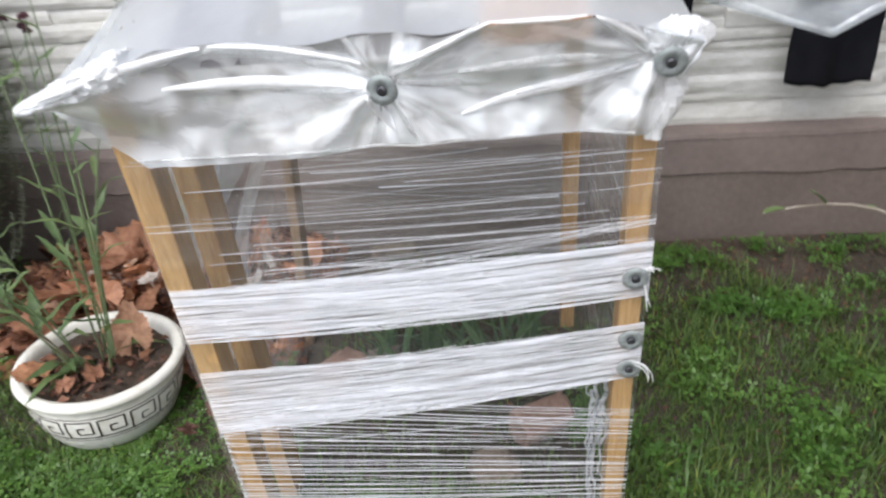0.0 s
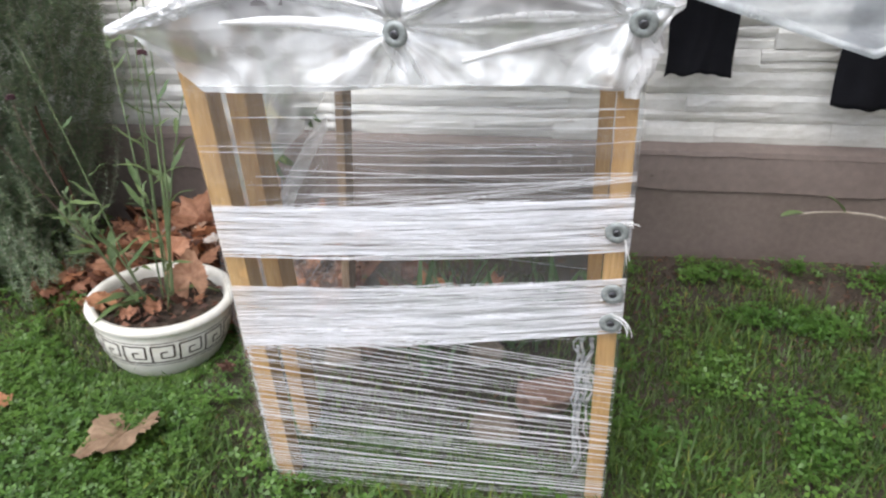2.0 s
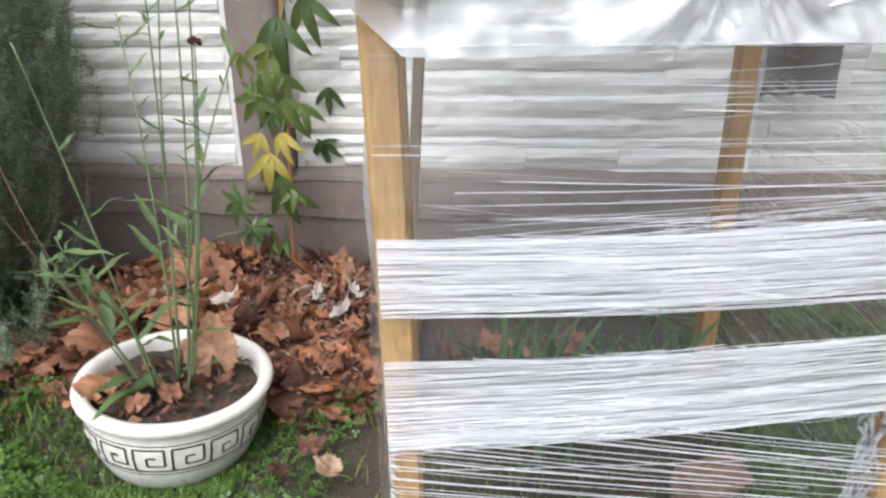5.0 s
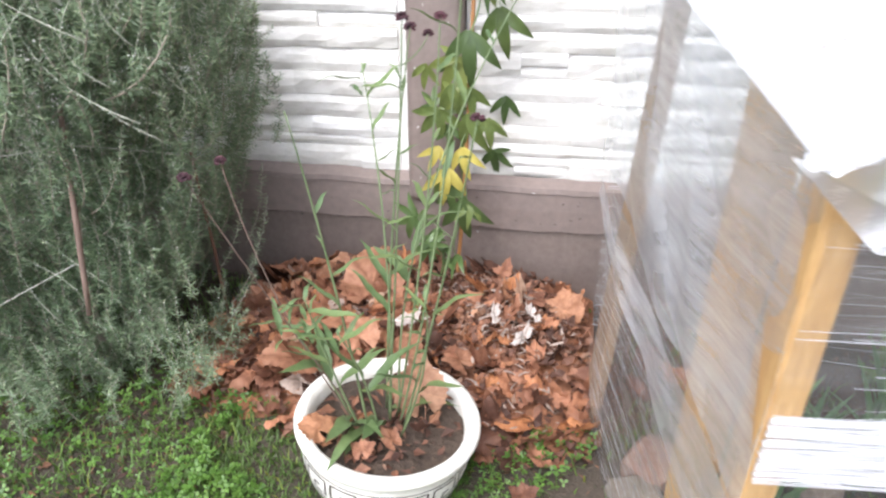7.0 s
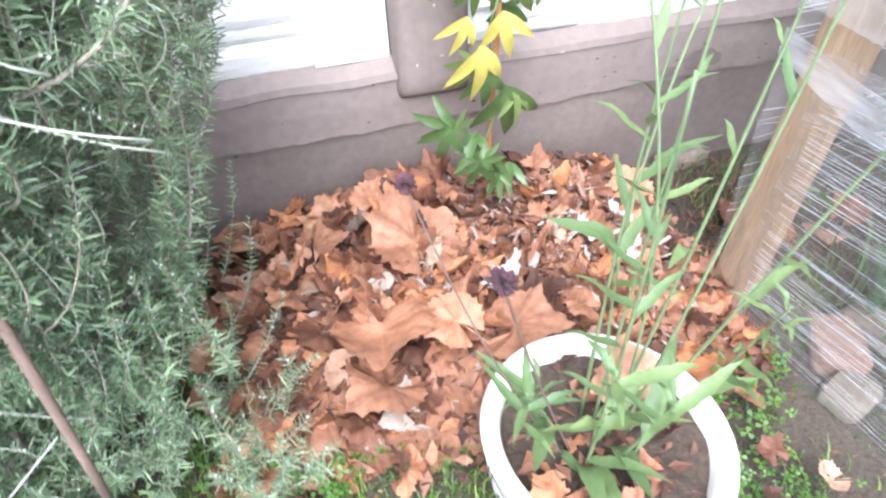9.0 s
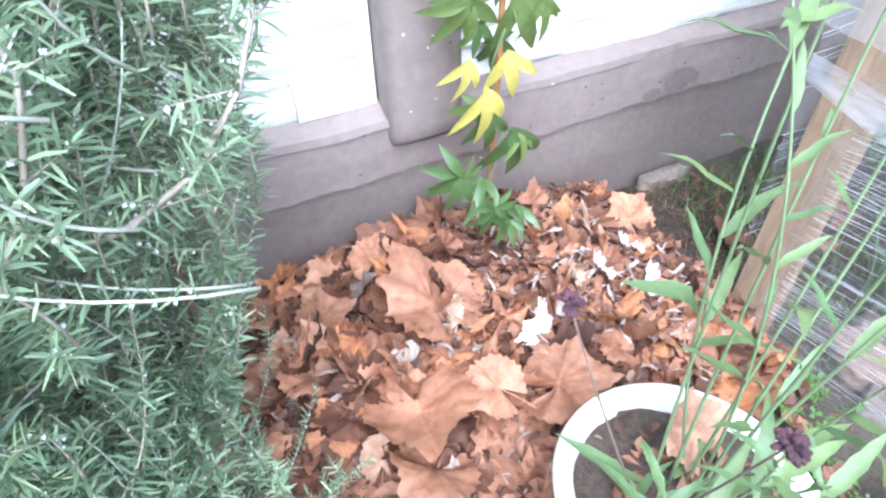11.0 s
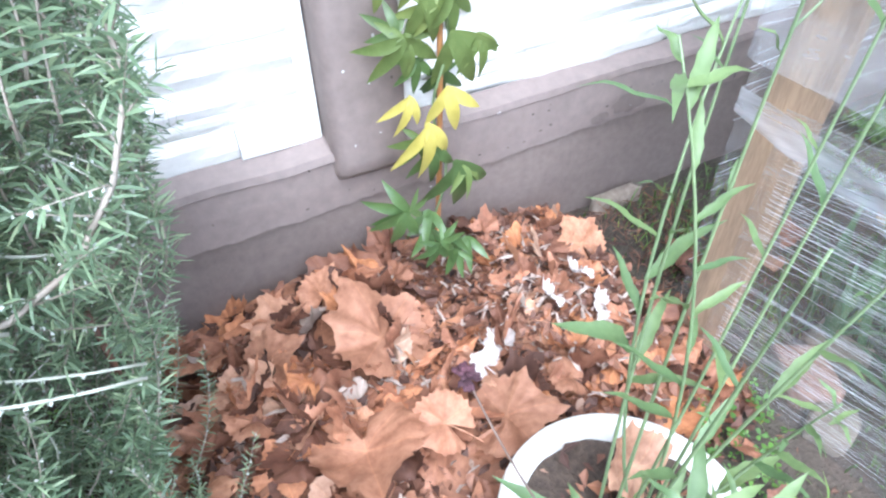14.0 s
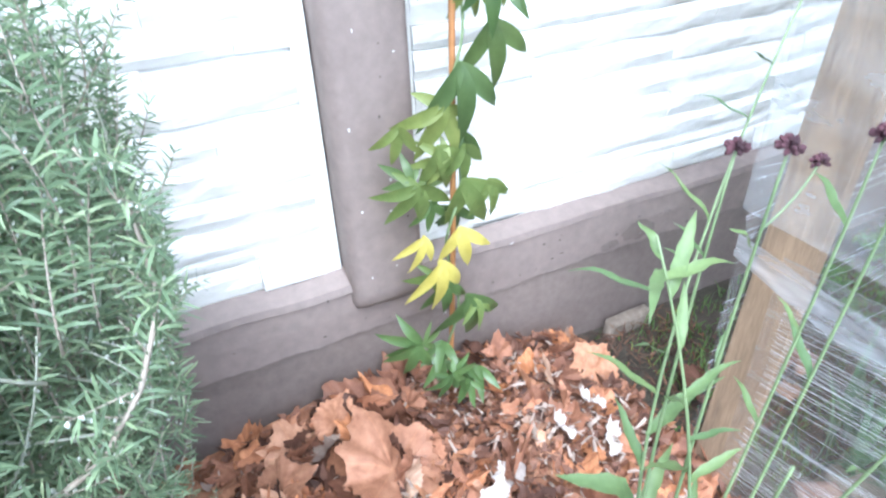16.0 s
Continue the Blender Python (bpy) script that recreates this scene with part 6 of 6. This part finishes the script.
# ---- laundry under plastic, and the shrub ----
def build_laundry():
    line = thing("washing_line", (0, 0, 0), "thin grey washing line along the house wall", "washing line")
    bm = bmesh.new()
    tube(bm, [(1.15, 1.80, 1.12), (1.75, 1.80, 1.085), (2.35, 1.80, 1.12)], 0.0022, 6)
    part("cord", bm, M_CORD, line, "", True)
    for x in (1.16, 2.33):
        bm = bmesh.new()
        tube(bm, [(x, 1.80, 1.12), (x, 1.9, 1.12), (x, 1.97, 1.12)], 0.004, 6)
        part("hook", bm, M_SCREW, line, "", True)
    for x0, x1, low, seed in ((1.30, 1.487, 0.668, 1), (1.768, 1.99, 0.592, 2)):
        bm = bmesh.new()

        def cloth(u, v, x0=x0, x1=x1, low=low, seed=seed):
            x = x0 + (x1 - x0) * u + 0.008 * noise.noise((v * 3, seed, u))
            edge = low + 0.012 * noise.noise((u * 5, seed, 0)) + (0.01 if seed == 1 else -0.012) * math.sin(math.pi * u)
            return (x, 1.795 + 0.012 * math.sin(u * 9 + seed) * v + 0.006 * noise.noise((u * 7, v * 5, seed)), 1.085 + (edge - 1.085) * v)
        grid(bm, cloth, 30, 30)
        ob = to_object("garment", bm, M_CLOTH, smooth=True)
        sol = ob.modifiers.new("thickness", "SOLIDIFY")
        sol.thickness = 0.004
        tagged(ob, "black cloth garment hanging on the washing line", "garment", "garments on the line")
    sheet = thing("laundry_sheet", (0, 0, 0), "clear crumpled plastic sheet draped over the washing line", "plastic sheet")
    bm = bmesh.new()

    def drape(u, v):
        x = 1.22 + 1.12 * u
        low = 0.925 - 0.33 * (x - 1.26) if x < 1.8 else 0.747 + 0.5 * (x - 1.8)
        top = 1.13 - 0.03 * math.sin(math.pi * u)
        if v < 0.2:
            t = v / 0.2
            y, z = 1.86 - 0.06 * t, 1.0 + (top - 1.0) * math.sin(t * math.pi / 2)
        else:
            t = (v - 0.2) / 0.8
            y, z = 1.80 - 0.14 * t ** 0.8, top + (low - top) * t
        w = 0.02 * noise.noise((x * 3, z * 3, 2)) - 0.035 * abs(noise.noise((x * 2.2 - z * 5, z * 2.5 + x, 6))) - 0.008 * abs(noise.noise((x * 5 - z * 14, z * 4 + x * 3, 1)))
        return (x, y + w * min(1, v * 3), z)
    grid(bm, drape, 90, 50)
    part("sheet", bm, F_LAUNDRY, sheet, "", True)
    bm = bmesh.new()
    def fold(u, v):
        x, y, z = drape(u, 1.0)
        return (x, y - 0.006 * math.sin(math.pi * v) - 0.003 * noise.noise((x * 16, v * 3, 4)), z + 0.03 * v * (0.8 + 0.5 * noise.noise((x * 5, 0, 9))))
    grid(bm, fold, 80, 6)
    part("hem", bm, F_HEM, sheet, "doubled bright hem of the sheet", True)


build_laundry()


def build_shrub():
    rng = random.Random(14)
    shrub = thing("small_shrub", (0, 0, 0), "sparse young shrub with oval green leaves in the lawn", "shrub")

    def oval(l, w):
        bm = bmesh.new()
        rows = []
        for k in range(7):
            t = k / 6
            ww = w * math.sin(math.pi * (0.05 + 0.93 * t)) ** 0.7
            rows.append([bm.verts.new((q * ww, l * t, -0.25 * l * t * t + abs(q) * ww * 0.3)) for q in (-1, 0, 1)])
        for p, q in zip(rows, rows[1:]):
            for s in range(2):
                bm.faces.new((p[s], p[s + 1], q[s + 1], q[s]))
        return to_mesh("leaf", bm, M_LANCE)
    ovals = [oval(0.045, 0.011), oval(0.035, 0.009), oval(0.055, 0.014)]
    foot = Vector((2.10, 1.27, ground_z(2.10, 1.27) - 0.02))
    tips = [((1.94, 1.235, 0.57), (1.529, 1.21, 0.472), 3), ((1.99, 1.235, 0.46), (1.85, 1.205, 0.74), 9), ((2.04, 1.245, 0.46), (1.97, 1.19, 0.82), 10), ((2.02, 1.235, 0.46), (1.88, 1.19, 0.62), 6), ((2.14, 1.24, 0.36), (2.3, 1.24, 0.62), 9)]
    for mid, tip, n in tips:
        pts = curve_points(foot, mid, tip, 12)
        bm = bmesh.new()
        tube(bm, pts, [0.006 - 0.0038 * k / 12 for k in range(13)], 6)
        part("branch", bm, M_BARK, shrub, "", True)
        for k in range(n):
            t = 1 - 0.5 * k / n
            p = pts[min(12, int(t * 12))]
            share("leaf", rng.choice(ovals), Matrix.Translation(p) @ pose(0, 0, 0, rng.uniform(-20, 60), 0, rng.uniform(0, 360)), shrub)


build_shrub()


# ---- lawn ----
def blocked(x, y):
    if y > 1.9 or math.hypot(x - POT[0], y - POT[1]) < 0.115:
        return True
    return pile_z(x, y) - ground_z(x, y) > 0.03 and -0.62 < x < 0.38


def build_lawn():
    rng = random.Random(99)
    v, f = [], []

    def cover(x, y):
        """How thickly grass grows: thin by the wall and in the shelter, thick in front."""
        c = 0.75 + 0.6 * noise.noise((x * 2.4, y * 2.4, 6))
        if x > 1.0:
            c = 0.8 + 0.85 * noise.noise((x * 4.4, y * 4.4, 6)) - 0.9 * max(0, (y - 1.3) / 0.5)
        if SX0 - 0.2 < x < SX1 and y > 0.85:
            c *= 0.2
        if x < -0.5 and y > 0.75:
            c *= 0.3
        if y > 1.45:
            c *= 0.12 if 0.1 < x < 0.5 else 0.75
        if 0.12 < x < 0.45 and y > 0.85:
            c *= 0.2
        return c
    n = 0
    while n < 54000:
        x, y = (rng.uniform(-1.2, 2.3), rng.uniform(0.35, 1.88)) if rng.random() < 0.92 else (rng.uniform(-2.4, 2.35), rng.uniform(-1.0, 1.88))
        if blocked(x, y) or rng.random() > cover(x, y) or (y < 0.45 and rng.random() < 0.6):
            continue
        n += 1
        h = rng.uniform(0.014, 0.05) * (0.8 + 0.7 * noise.noise((x * 4, y * 4, 2)))
        if rng.random() < 0.06:
            h *= 1.9
        h *= 0.35 + 0.65 * min(1, max(0, math.hypot(x - POT[0], y - POT[1]) - 0.12) / 0.2)
        a = rng.uniform(0, 6.283)
        lean = h * rng.uniform(0.25, 1.3)
        w = rng.uniform(0.001, 0.0026)
        z = ground_z(x, y) - 0.004
        ca, sa = math.cos(a), math.sin(a)
        k = len(v)
        px, py = -sa * w, ca * w
        v.extend(((x - px, y - py, z), (x + px, y + py, z), (x + ca * lean * 0.4 - px * 0.8, y + sa * lean * 0.4 - py * 0.8, z + h * 0.7), (x + ca * lean * 0.4 + px * 0.8, y + sa * lean * 0.4 + py * 0.8, z + h * 0.7), (x + ca * lean, y + sa * lean, z + h)))
        f.extend(((k, k + 1, k + 3, k + 2), (k + 2, k + 3, k + 4)))
    # long arching blades in tufts before the pot and shelter
    for cx, cy in ((0.12, 0.86), (0.2, 0.8), (0.02, 0.84), (0.27, 0.9), (0.3, 0.74), (-0.25, 0.8), (1.25, 0.95), (1.4, 1.1), (1.6, 0.9), (1.3, 0.75), (1.75, 1.2), (1.5, 0.8), (-0.45, 0.9)):
        for _ in range(70):
            x, y = cx + rng.gauss(0, 0.035), cy + rng.gauss(0, 0.03)
            a, l, w = rng.uniform(0, 6.283), rng.uniform(0.04, 0.1), rng.uniform(0.0008, 0.0016)
            ca, sa = math.cos(a), math.sin(a)
            base = ground_z(x, y) - 0.003
            k = len(v)
            for q in range(5):
                t = q / 4
                d, h = l * 0.85 * t ** 1.5, l * (0.75 * t - 0.32 * t * t)
                ww = w * (1 - 0.85 * t)
                v.extend(((x + ca * d + sa * ww, y + sa * d - ca * ww, base + h), (x + ca * d - sa * ww, y + sa * d + ca * ww, base + h)))
            f.extend((k + 2 * q, k + 2 * q + 1, k + 2 * q + 3, k + 2 * q + 2) for q in range(4))
    tagged(from_lists("lawn_grass", v, f, M_GRASS), "short uneven green grass blades with some dry ones", "grass", kind="stuff")
    v, f = [], []
    n = 0
    while n < 20000:
        x, y = rng.uniform(-1.6, 2.6), rng.uniform(0.3, 1.85)
        left = x < 0.3
        patch = noise.noise((x * 3.1, y * 3.1, 12)) if left else noise.noise((x * 6.5, y * 6.5, 12)) + rng.gauss(0, 0.2)
        if blocked(x, y) or (x < -0.52 + 0.1 * noise.noise((x * 7, y * 7, 3)) and y > 0.78 and rng.random() < 0.8) or (patch < (-0.2 if left else 0.3)) or (0.4 < x < 1.1 and y > 0.8) or (0.1 < x < 0.42 and y > 0.9 and rng.random() < 0.7):
            continue
        n += 1
        z = ground_z(x, y) + rng.uniform(0.012, 0.05) * (0.15 + 0.85 * min(1, max(0, math.hypot(x - POT[0], y - POT[1]) - 0.17) / 0.2))
        s = rng.uniform(0.0045, 0.0105) * (1.0 if left else 1.15)
        m = pose(x, y, z, rng.gauss(0, 18), rng.gauss(0, 18), rng.uniform(0, 360))
        for j in range(3):
            a = 2.094 * j
            pts = [(0, 0, 0), (s * 0.75 * math.cos(a - 0.55), s * 0.75 * math.sin(a - 0.55), 0.1 * s), (s * 1.25 * math.cos(a - 0.3), s * 1.25 * math.sin(a - 0.3), 0.16 * s), (s * 1.25 * math.cos(a + 0.3), s * 1.25 * math.sin(a + 0.3), 0.16 * s), (s * 0.75 * math.cos(a + 0.55), s * 0.75 * math.sin(a + 0.55), 0.1 * s)]
            k = len(v)
            v.extend([tuple(m @ Vector(p)) for p in pts])
            f.append((k, k + 1, k + 2, k + 3, k + 4))
    tagged(from_lists("clover", v, f, M_CLOVER), "low bright green clover and chickweed patches", "clover", kind="stuff")
    # broken dead bits in the lawn
    bits = bmesh.new()
    for k in range(5400):
        x, y = (rng.uniform(0.1, 2.6), rng.uniform(0.4, 1.86)) if k % 2 else (rng.uniform(1.1, 2.35), 1.88 - 0.55 * rng.random() ** 1.5) if k % 4 else (rng.uniform(-1.3, -0.45), rng.uniform(0.7, 1.3))
        if blocked(x, y):
            continue
        m = pose(x, y, ground_z(x, y) + rng.uniform(0.003, 0.02), rng.uniform(-30, 30), rng.uniform(-30, 30), rng.uniform(0, 360))
        s = rng.uniform(0.003, 0.012) if k % 20 else rng.uniform(0.01, 0.018)
        w = s * rng.uniform(0.1, 0.5)
        bits.faces.new([bits.verts.new(m @ Vector(p)) for p in ((-s, -w * 0.5, 0), (s * 0.3, -w, s * 0.2), (s, 0, 0), (0, w, s * 0.25))])
    for _ in range(900):
        x, y = rng.uniform(0.3, 0.72), rng.uniform(1.42, 1.88)
        m = pose(x, y, ground_z(x, y) + rng.uniform(0.002, 0.03), rng.uniform(-35, 35), rng.uniform(-35, 35), rng.uniform(0, 360))
        s, w = rng.uniform(0.006, 0.03), rng.uniform(0.0006, 0.003)
        bits.faces.new([bits.verts.new(m @ Vector(p)) for p in ((-s, -w, 0), (s, -w * 0.5, s * 0.15), (s, w * 0.5, s * 0.15), (-s, w, 0))])
    tagged(to_object("lawn_litter", bits, M_LAWN_BITS), "small dead leaf bits and straw in the lawn", "litter", kind="stuff")


build_lawn()
build_stones()
